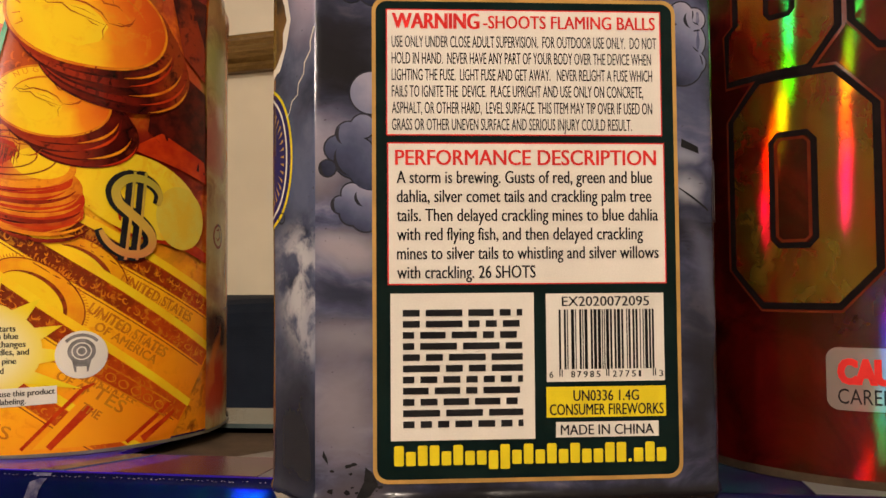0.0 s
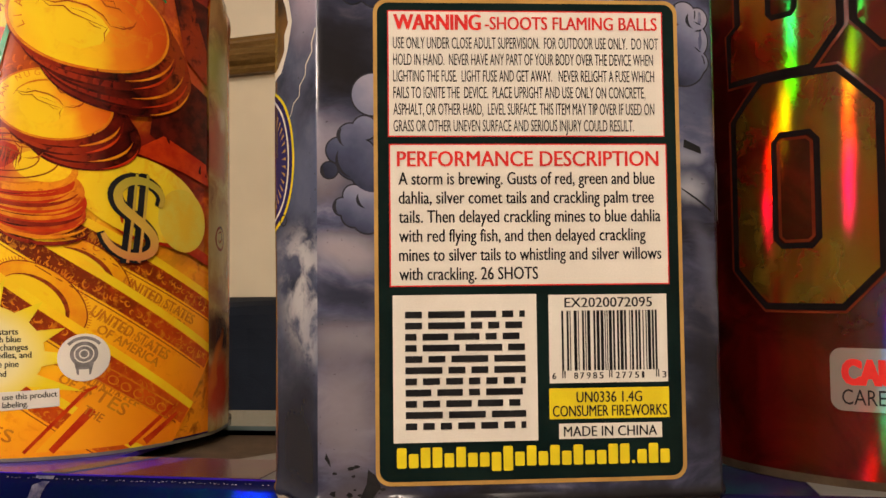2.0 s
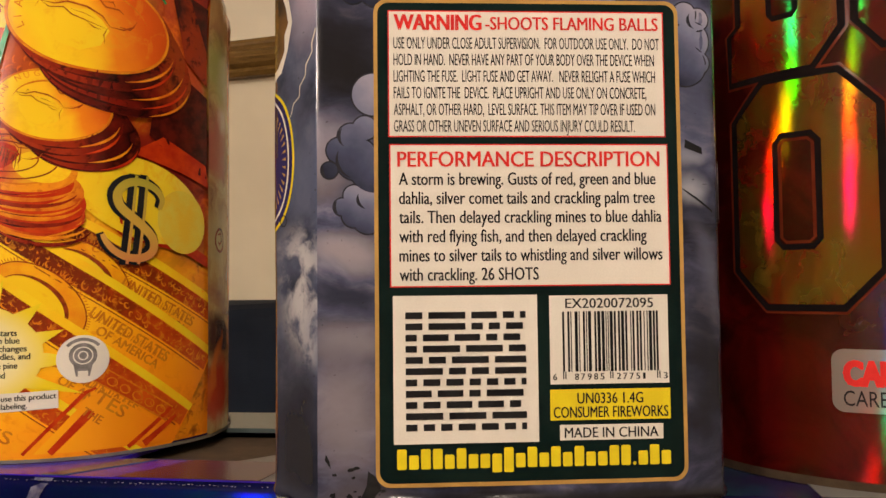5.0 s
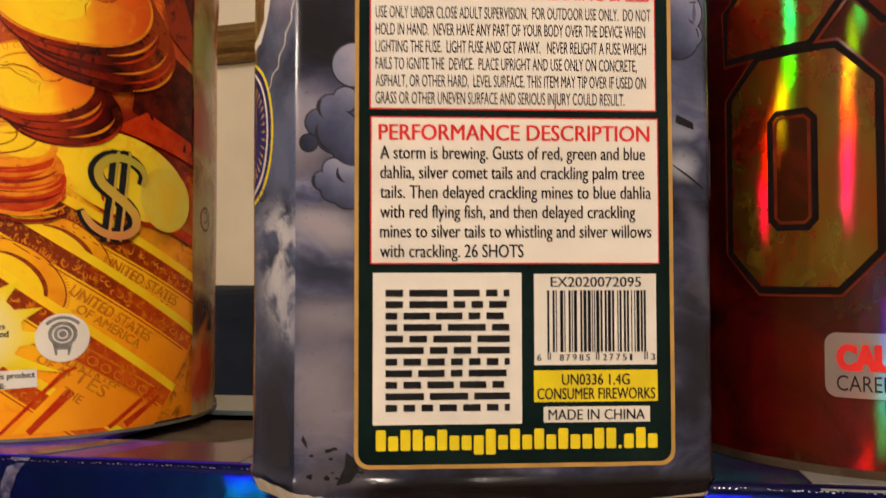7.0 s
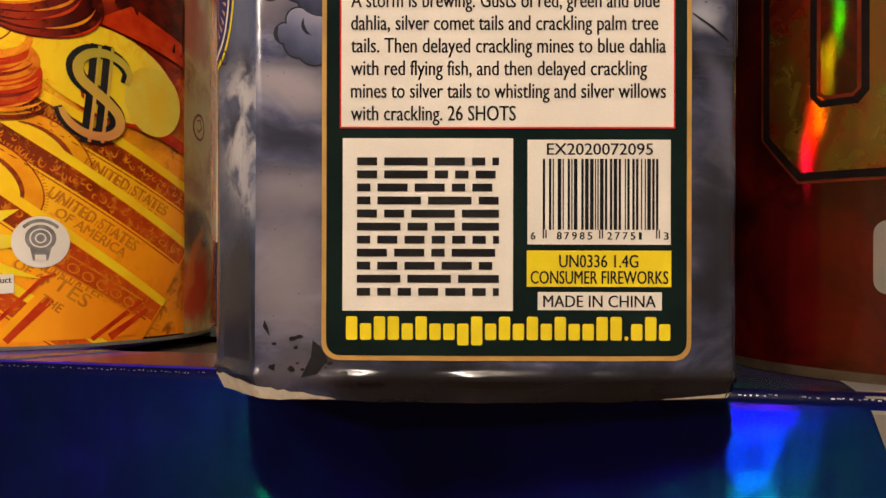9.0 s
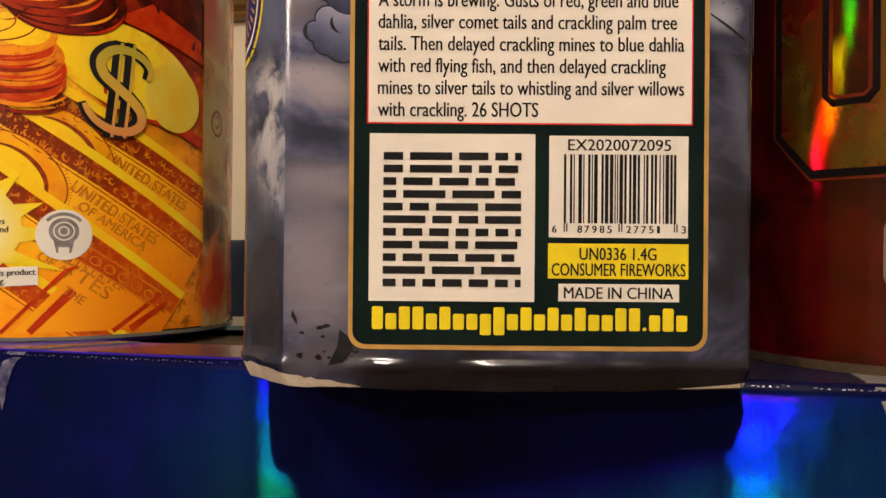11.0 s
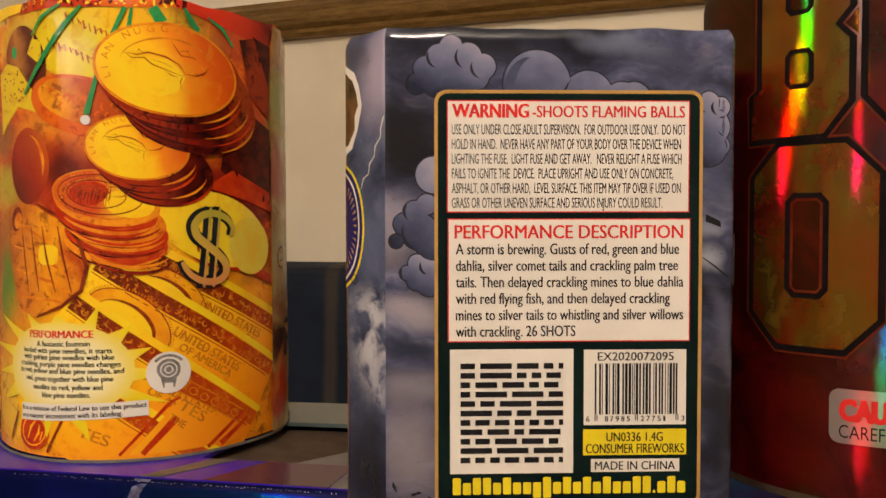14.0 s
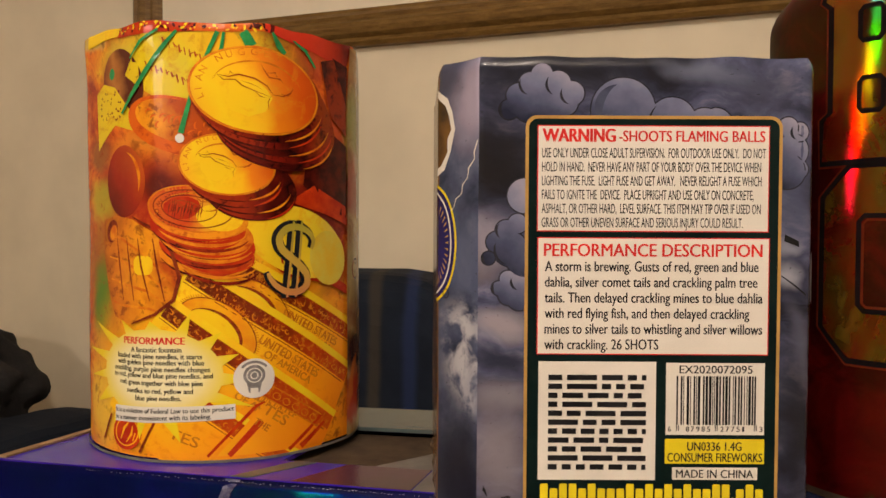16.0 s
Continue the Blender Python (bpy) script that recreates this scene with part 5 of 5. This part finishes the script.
def coin_can():
    t = thing("fountain_can", "round paper fountain can printed with gold coins and banknotes", "can", (-0.216, 0.465, TOP))
    can_body(t, ACAN, CAN, 1.5, 251, "orange and gold coin print")
    decal("foot_rim", [rect(-270, -0.8, 270, 0.9)], ACAN, 1.2, FLAP, t, "pale grey paper rim", 5)

    # banknotes, from the top of the fan down
    for i, (x, y, ln, hg, rot, oval) in enumerate([(20, 117.5, 112, 40, -28.5, (41, 89, 24, 13.5, -34)), (8, 106, 122, 40, -33, (20, 75, 25, 16, -36)), (-6, 85, 124, 36, -36, None), (-24, 58, 120, 40, -36, None)]):
        banknote(t, x, y, ln, hg, rot, 0.20 + 0.16 * i, oval, i < 3)
    decal("corner_print", [[(20, 3), (44, 29), (50, 31), (70, 18), (84, 6), (82, 3)]], ACAN, 0.86, BILL_ORANGE, t, "", 5)
    decals("red_line", band([(15, 3), (42, 31), (47, 33)], [1.6, 2.0, 1.0]) + band([(27, 3), (45, 22)], [3.0, 4.2]) + band([(62, 2.5), (86, 20)], 2.2) + band([(70, 3), (88, 15)], [3.6, 2.0]), ACAN, 0.90, BILL_RED, t, 5)
    low_border = decal("border", band([(44, 42), (84, 16)], 7.0), ACAN, 0.88, BILL_DARK, t, "", 5)
    rings = [q for k in range(6) for q in band(ellipse(48 + 6.2 * k, 39.4 - 4.05 * k, 2.6, 1.9, -33, 14), 0.6, True)]
    tagged(decal("scrollwork", rings + band([(43, 38.4), (82, 13)], 0.7) + band([(46, 45.4), (86, 19.4)], 0.7), ACAN, 0.91, OVAL, low_border, "", 5), kind="stuff")
    turned_text("lettering", [("TES", 45, 27, 17, 6.0, -36), ("THE", 40, 21, 10, 4.0, -36)], ACAN, 0.92, BILL_LETTER, t, 0.3)
    turned_text("lettering", [("TES", -8, 14, 18, 6.0, -20)], ACAN, 0.92, BILL_LETTER, t, 0.3)
    decals("red_line", band([(-58, 8), (-50, 24)], 1.6) + band([(-26, 4), (-16, 22)], 1.6), ACAN, 0.92, BILL_LINE, t, 5)
    decal("medal_print", [ellipse(-36, 15, 12, 10.5, 20)], ACAN, 0.90, BILL_RED, t, "", 5)
    decal("medal_print", band(ellipse(-36, 15, 9.5, 8, 20), 0.8, True) + band([(-41, 10), (-38, 17), (-34, 21)], [0.4, 1.8, 0.5]) + band([(-36, 9), (-32, 14), (-31, 19)], [0.4, 1.8, 0.5]) + band([(-31, 10), (-29, 15)], 0.8), ACAN, 0.94, BILL_ORANGE, t, "", 5)

    # barrel and large disc
    decal("barrel_print", [[(-58, 138), (-46, 141), (-30, 139), (-14, 131), (-4, 119), (0, 104), (-4, 92), (-16, 84), (-32, 78), (-46, 82), (-52, 94), (-57, 114)]], ACAN, 0.92, BARREL, t, "", 5)
    hoops = []
    for k in range(4):
        hoops += band([(-54 + 2 * k, 130 - 13 * k), (-40, 128 - 13 * k), (-20, 118 - 10 * k), (-6 - 2 * k, 104 - 6 * k)], [0.6, 1.6, 1.6, 0.6])
    decal("barrel_hoop", hoops, ACAN, 0.96, COIN_RIM, t, "", 5)
    decal("barrel_glint", [rrect(-29, 107, -16, 118, 4)], ACAN, 0.98, COIN_YELLOW, t, "", 5)

    decal("disc_print", [ellipse(70, 126, 36, 20, -18)], ACAN, 0.90, COIN_YELLOW, t, "pale yellow coin", 5)
    decal("disc_print", [ellipse(92, 116, 15, 17, 20)], ACAN, 0.94, ink("pale_disc_print", (0.72, 0.60, 0.08), (0.76, 0.50, 0.03), 60), t, "", 5)
    coin(t, 8, 145, 27, 13.4, -6, COIN_C, 5, (1.6, -5.2), 0.92, COIN_WARM, BILL_RED)
    decal("coin_glow", [ellipse(22, 140, 13, 7.5, -8)], ACAN, 1.185, COIN_YELLOW, t, "", 5)
    # ring, portrait field and lettering of the small coin
    ring = decal("coin_ring", band(ellipse(7, 145, 22.4, 10.6, -6, 60), 0.7, True) + band(ellipse(5, 145.2, 15.5, 7.4, -6, 44), 0.6, True), ACAN, 1.20, COIN_DARK, t, "", 2.5)
    decal("coin_field", [[(-9, 148), (-4, 151.5), (4, 152), (10, 150), (12, 146), (9, 142), (5, 139.5), (0, 139), (-6, 140.5), (-10, 144)]], ACAN, 1.19, BILL_RED, ring, "dark red coin field", 2.5)
    tagged(decal("coin_engraving", [q for k in range(16) for q in band([(-7 + 1.2 * k, 141 + 2.5 * math.sin(k * 1.7)), (-6 + 1.2 * k, 145 + 2.0 * math.cos(k * 2.3)), (-5.2 + 1.2 * k, 148.5 + 2.0 * math.sin(k * 0.9))], [0.2, 0.8, 0.2])], ACAN, 1.24, COIN_DARK, ring, "", 2.5), kind="stuff")
    turned_text("coin_lettering", [(ch, 7 + 19.0 * math.cos(radians(a)), 144.5 + 8.8 * math.sin(radians(a)), None, 2.3, math.degrees(math.atan2(-8.8 * math.cos(radians(a)), 19.0 * math.sin(radians(a))))) for ch, a in zip("AUSTRALIAN NUGGET", range(250, 80, -10)) if ch != " "], ACAN, 1.25, COIN_DARK, ring)
    # fanned edges of the stack below it
    for k in range(9):
        fan = ellipse(10 + 1.5 * k, 139 - 3.1 * k, 27 - 0.5 * k, 11.5, -7, 26, 205 + 3 * (k % 3), 345 - 5 * (k % 2))
        decal("stack_edge", band(fan, [0.3 + (1.7 if k % 3 else 1.1) * math.sin(math.pi * q / 25) for q in range(26)]), ACAN, 1.13 + 0.004 * k, (BILL_RED, COIN_RIM, COIN_SIDE)[k % 3], t, "", 4)
    # rim, mouth and ribs of the barrel
    decal("barrel_rim", band([(-30, 140.5), (-16, 134), (-5, 121), (-0.5, 106), (-4, 93), (-15, 84.5), (-31, 78.5)], [0.6, 1.8, 2.2, 2.4, 2.2, 1.8, 0.6]), ACAN, 0.97, COIN_DARK, t, "", 4)
    decal("barrel_mouth", [ellipse(-49, 132, 5.2, 7.0, -25)], ACAN, 0.97, COIN_DARK, t, "dark barrel mouth", 4)
    decal("barrel_mouth", [ellipse(-47.6, 131, 3.4, 4.8, -25)], ACAN, 1.0, COIN_RIM, t, "", 4)
    decals("barrel_rib", [q for x0, x1 in ((-44, -38), (-35, -29), (-26, -18), (-16, -9)) for q in band([(x0, 128), (x0 + 2.5, 112), (x1, 92)], [0.5, 1.4, 0.6])], ACAN, 0.985, COIN_DARK, t, 4)
    # dark gaps beside the stacks, and the glued overlap with sheen in its colour
    decal("dark_gap", [[(76, 188), (90, 196), (109, 186), (109, 141), (98, 144), (84, 151), (72, 160)]], ACAN, 0.86, COIN_GAP, t, "", 4)
    decal("dark_gap", [[(96, 240), (109, 236), (109, 212), (100, 214)]], ACAN, 0.86, COIN_GAP, t, "", 4)
    decal("red_panel", [[(86, 236), (97, 239), (101, 214), (109, 211), (109, 192), (94, 204)]], ACAN, 0.87, COIN_SIDE, t, "", 4)
    decal("paper_overlap", [rect(109.6, 1, 140, 249)], ACAN, 1.5, OVERLAP, t, "overlap of the printed paper, greyed by painted sheen", 3)
    # small brown emblem on the overlap
    mark = decal("round_mark", band(ellipse(123, 108, 6.2, 6.4, 0, 40), 1.4, True), ACAN, 1.6, COIN_DARK, t, "small brown round emblem", 3)
    decal("mark_swirl", band([(120, 111), (124, 112), (126, 108), (122, 105.5), (120, 107)], [0.5, 1.3, 1.3, 1.2, 0.4]), ACAN, 1.6, COIN_DARK, mark, "", 3)
    decals("red_panel", [[(62, 150), (80, 160), (108, 148), (110, 136), (92, 142)], [(42, 121), (60, 106), (92, 100), (110, 92), (110, 98), (84, 110), (56, 122)]], ACAN, 0.88, BILL_RED, t, 5)
    coin(t, 26, 170.5, 27.3, 17.6, -6, COIN_B, 4, (3.4, -3.6), 1.20, COIN_EDGE, COIN_SIDE)
    coin(t, 43.5, 213, 39.2, 25.0, -6, COIN_A, 5, (3.2, -4.0), 1.66, COIN_EDGE, COIN_SIDE)

    decal("ornament_print", [ellipse(-40, 217, 18, 22, 25)], ACAN, 0.22, ORNAMENT, t, "", 5)
    decal("ornament_glint", [ellipse(-49, 224, 2.6, 3.4)], ACAN, 0.28, LEAF, t, "", 5)
    decal("ingot_print", [[(-36, 222), (-22, 244), (30, 246), (40, 232), (12, 206), (-14, 208)]], ACAN, 0.24, INGOT, t, "yellow ingot", 5)
    rnd = random.Random(21)
    marks = []
    for k in range(22):
        x, y = -20 + 3.0 * (k % 11) + 10 * (k // 11), 229 - 1.3 * (k % 11) + 13 * (k // 11)
        h = rnd.choice((3.0, 4.6, 4.6))
        marks += band([(x, y), (x + 1.0, y - h)], rnd.uniform(0.5, 1.1)) + (band([(x, y - h * rnd.random()), (x + 2.2, y - h * rnd.random() - 0.8)], 0.6) if k % 3 else [])
    tagged(decal("ingot_engraving", marks, ACAN, 0.34, COIN_FIGURE, t, "", 2.5), kind="stuff")
    decal("nugget_print", [[(-68, 214), (-58, 219), (-46, 216), (-38, 208), (-36, 198), (-24, 194), (-30, 190), (-46, 194), (-66, 180)]], ACAN, 0.26, INGOT, t, "", 5)
    tagged(decal("nugget_speck", [ellipse(-62 + rnd.uniform(0, 22), 197 + rnd.uniform(0, 17), rnd.uniform(0.4, 0.9), rnd.uniform(0.4, 0.9), n=8) for k in range(34)], ACAN, 0.32, COIN_DARK, t, "", 5), kind="stuff")
    decal("lying_coin", [ellipse(0, 192, 34, 16, -14)], ACAN, 0.30, COIN_WARM, t, "", 5)
    decal("lying_coin_face", [ellipse(2, 194, 30, 12, -14)], ACAN, 0.36, BARREL, t, "", 5)
    tagged(decal("lying_coin_relief", [q for k in range(14) for q in band(ellipse(-18 + 2.7 * k, 199 - 0.75 * k + rnd.uniform(-5, 3), rnd.uniform(1, 3), rnd.uniform(0.8, 2), rnd.uniform(0, 90), 8, 0, rnd.uniform(120, 260)), [0.2, 0.6, 0.9, 1.1, 1.0, 0.8, 0.5, 0.2])], ACAN, 0.44, COIN_WARM, t, "", 2.5), kind="stuff")
    decal("red_ball", [ellipse(-38, 161, 17, 21)], ACAN, 0.24, REDBALL, t, "", 5)
    decal("red_ball_glint", band(ellipse(-38, 161, 13, 17, n=12, a0=-20, a1=80), [0.2, 1, 1.6, 2, 2.2, 2.2, 2, 1.8, 1.4, 1, 0.6, 0.2]), ACAN, 0.3, COIN_RIM, t, "", 5)
    # green streamers
    for pts, wide in (([(0.5, 188), (6, 208), (14, 230), (21, 246)], [3.4, 2.2, 2.0, 2.6]), ([(-38, 200), (-26, 214), (-10, 236), (-2, 246)], [1.6, 2.8, 2.4, 1.6]), ([(-30, 231), (-22, 240), (-12, 246)], [0.8, 1.8, 1.2]), ([(22.5, 232), (24.5, 246)], [2.4, 1.6]),
                      ([(35, 246), (39.5, 238)], [5.0, 6.0]), ([(51, 246.6), (55, 240), (59, 236)], [1.6, 4.0, 3.0]), ([(65, 245), (74, 240), (81, 231)], [1.0, 2.2, 1.4])):
        decal("green_streamer", band(pts, wide), ACAN, 1.36, LEAF, t, "thin green printed streamer", 5)
    # folded top edge
    for mat, pts in ((COIN_YELLOW, [(-80, 243), (-42, 246), (-42, 251), (-80, 251)]), (BILL_RED, [(-44, 245), (-24, 244), (8, 246), (8, 251), (-42, 251)]), (COIN_WARM, [(8, 246), (47, 246.5), (45, 251), (8, 251)]), (COIN_EDGE, [(41, 248), (52, 246), (53, 251), (40, 251)]),
                     (RED_EDGE, [(47, 246.5), (66, 243.5), (84, 239.5), (108, 234), (112, 251), (47, 251)])):
        decal("folded_edge", [pts], ACAN, 0.5, mat, t, "", 5, 2.0)
    for mat in (COIN_GAP, BILL_PALE):
        flecks = [ellipse(rnd.uniform(-42, 48), rnd.uniform(246.5, 250.5), rnd.uniform(0.4, 1.6), rnd.uniform(0.3, 0.8), rnd.uniform(0, 180), 8) for k in range(36)]
        tagged(decal("fold_fleck", flecks, ACAN, 0.62 if mat is COIN_GAP else 0.66, mat, t, "", 5, 2.0), kind="stuff")
    decal("bright_dot", [ellipse(0, 185, 2.6, 2.6)], ACAN, 1.40, WHITE, t, "", 5)

    # dollar sign
    knots = [(77.5, 122), (79, 127), (75.5, 132), (68, 135), (60.5, 134), (55.8, 128.8), (57, 122.5), (62.5, 117.5), (69, 112.3), (74, 106.5), (74, 100.5), (69, 96.8), (61, 96.8), (54.5, 100), (50.5, 104.5), (48.5, 109)]
    curve = []
    for i in range(len(knots) - 1):
        p0, p1, p2, p3 = (Vector(knots[min(max(i + d, 0), len(knots) - 1)]) for d in (-1, 0, 1, 2))
        for k in range(4):
            q = k / 4
            curve.append(tuple(0.5 * (2 * p1 + (p2 - p0) * q + (2 * p0 - 5 * p1 + 4 * p2 - p3) * q * q + (3 * p1 - p0 - 3 * p2 + p3) * q ** 3)))
    n = len(curve)
    swell = [math.sin(math.pi * (k + 3) / (n + 5)) ** 0.4 for k in range(n)]
    sign = decal("dollar_sign", band([(x - 1.3, y + 0.5) for x, y in curve], [7.6 * w for w in swell]), ACAN, 1.28, BLACK, t, "dark and gold dollar sign", 4)
    for dx in (0.0, 5.8):
        decal("upright", band([(63.2 + dx, 139), (61.4 + dx, 118), (58.6 + dx, 93)], 4.0), ACAN, 1.34, BLACK, sign, "", 4)
        decal("upright_gold", band([(65.2 + dx, 138.4), (63.4 + dx, 118), (60.6 + dx, 93.4)], 1.5), ACAN, 1.38, STAMP, sign, "", 4)
    decal("gold_curve", band(curve, [4.6 * w for w in swell]), ACAN, 1.42, STAMP, sign, "", 4)

    # burst with the description
    rnd = random.Random(3)
    pts = [ellipse(-16, 50, 40, 26)]
    for k in range(1, 30, 2):
        a = 2 * math.pi * k / 30 + 0.1
        q, w = rnd.uniform(1.05, 1.5), rnd.uniform(0.10, 0.16)
        pts.append([(-16 + 39 * math.cos(a - w), 50 + 25 * math.sin(a - w)), (-16 + 45 * q * math.cos(a + 0.05), 50 + 29 * q * math.sin(a + 0.05)), (-16 + 39 * math.cos(a + w), 50 + 25 * math.sin(a + w))])
    burst = decal("burst_print", pts, ACAN, 1.0, BURST, t, "pale yellow burst with lettering", 4)
    rows = [("PERFORMANCE", -37.4, 2.0, 67.0, 4.0, RED, 0.5), ("A fantastic fountain", -31.5, 0.3, 62.4, 2.9, BLACK, 0.22), ("loaded with pine needles, it starts", -43.0, 12.0, 58.6, 2.9, BLACK, 0.22),
            ("with golden pine needles with blue", -43.0, 13.2, 55.0, 2.9, BLACK, 0.22), ("crackling, purple pine needles changes", -46.0, 16.5, 51.2, 2.9, BLACK, 0.22),
            ("to red, yellow and blue pine needles, and", -46.5, 18.0, 47.5, 2.9, BLACK, 0.22), ("red, green together with blue pine", -41.0, 12.4, 43.2, 2.9, BLACK, 0.22),
            ("needles to red, yellow and", -35.0, 6.8, 38.6, 2.9, BLACK, 0.22), ("blue pine needles.", -28.5, 0.0, 34.4, 2.9, BLACK, 0.22)]
    for txt, x0, x1, base, cap, mat, fat in rows:
        writing("lettering", txt, x0, x1, base, cap, ACAN, 1.10, mat, burst, 0.0, 0.6, 4, fat)
    strip = decal("notice_strip", [[(-45.5, 20.5), (30.6, 24.6), (30.4, 33.0), (-45.4, 30.0)]], ACAN, 1.12, WHITE, t, "white notice strip", 4)
    writing("lettering", "It is a violation of Federal Law to use this product", -44.8, 29.5, 26.2, 2.7, ACAN, 1.22, BLACK, strip, 0.0, 3.0, 4, 0.2)
    writing("lettering", "in a manner inconsistent with its labeling.", -44.8, 17.0, 22.0, 2.7, ACAN, 1.22, BLACK, strip, 0.0, 3.0, 4, 0.2)
    # white seal with a grey emblem
    seal = decal("seal", [ellipse(41, 47.3, 11.7, 11.5)], ACAN, 1.12, WHITE, t, "round white seal with a grey emblem", 4)
    decal("emblem", [ellipse(41, 49, 6.2, 6.0), [(36.5, 46), (45.5, 46), (44.0, 39), (38.0, 39)]], ACAN, 1.20, GREY, seal, "", 4)
    decal("emblem", band(ellipse(41, 49, 4.2, 4.0, n=24), 0.6, True) + band(ellipse(41, 49, 2.0, 2.0, n=16), 0.6, True) + [rect(38.8, 38.8, 43.2, 41.6)], ACAN, 1.26, WHITE, seal, "", 4)
    decal("emblem", band(ellipse(41, 48, 9.0, 8.8, n=16, a0=40, a1=140), 1.5), ACAN, 1.20, GREY, seal, "", 4)


coin_can()


def cut_block(x0, y0, x1, y1, cx, cy):
    return [(x0 + cx, y0), (x1 - cx, y0), (x1, y0 + cy), (x1, y1 - cy), (x1 - cx, y1), (x0 + cx, y1), (x0, y1 - cy), (x0, y0 + cy)]


def red_can():
    t = thing("fireworks_canister", "tall round canister in red holographic foil with large outlined letters", "can", (0.206, 0.389, TOP))
    can_body(t, BCAN, REDFOIL, 2, 285, "red holographic foil wrap")
    decal("foot_rim", [rect(-270, -0.8, 270, 2.8)], BCAN, 0.3, CARD_DARK, t, "dull brown foot rim", 5)
    o = cut_block(-95.5, 70.5, -36.0, 166.5, 14.5, 15.5)
    hole = cut_block(-76.0, 95.5, -58.7, 142.0, 2.6, 3.0)
    bpts = [(-97, 168), (-60, 168.5), (-48.7, 184), (-48.7, 212), (-54.6, 218.5), (-48.7, 226), (-48.7, 258), (-60, 272), (-97, 272), (-97, 250), (-92, 246), (-92, 193.5), (-97, 190)]
    side = [(-44, 280), (-44, 185.5), (-34.5, 174), (-5, 172), (10, 185), (10, 280)]
    for k, pts in enumerate((o, bpts, side)):
        decal("glow_line", band(pts, 5.4, True), BCAN, 0.20, GLOW, t, "", 5)
        decal("letter_shape", [pts], BCAN, 0.30, FLAME if k < 2 else REDFOIL, t, "flame patterned foil letter", 4)
    for pts in (o, bpts, side):
        decal("letter_outline", band(pts, 3.0, True), BCAN, 0.40, MATTEBLACK, t, "", 5)
    holes = [hole, cut_block(-77, 192.6, -66, 208.6, 1.5, 2.0), cut_block(-77, 226.6, -66.5, 243, 1.5, 2.0)]
    for pts in holes:
        decal("letter_hole", [pts], BCAN, 0.36, REDFOIL, t, "", 4)
        decal("letter_outline", band(pts, 2.4, True), BCAN, 0.42, MATTEBLACK, t, "", 5)
    decal("glow_line", band(cut_block(-74.0, 97.5, -60.7, 140.0, 2, 2), 1.3, True), BCAN, 0.44, GLOW, t, "", 5)
    lab = decal("caution_label", [rrect(-56.3, 29.6, 0, 54.4, 4.5)], BCAN, 0.36, SILVER, t, "silvery caution label", 4)
    writing("lettering", "CAUTION", -52.3, -10, 40.5, 9.5, BCAN, 0.50, RED, lab, 0.05, 0.0, 4, 0.7)
    writing("lettering", "CAREFULLY", -52.2, -19, 32.2, 5.9, BCAN, 0.50, BLACK, lab, 0.0, 0.0, 4)


red_can()
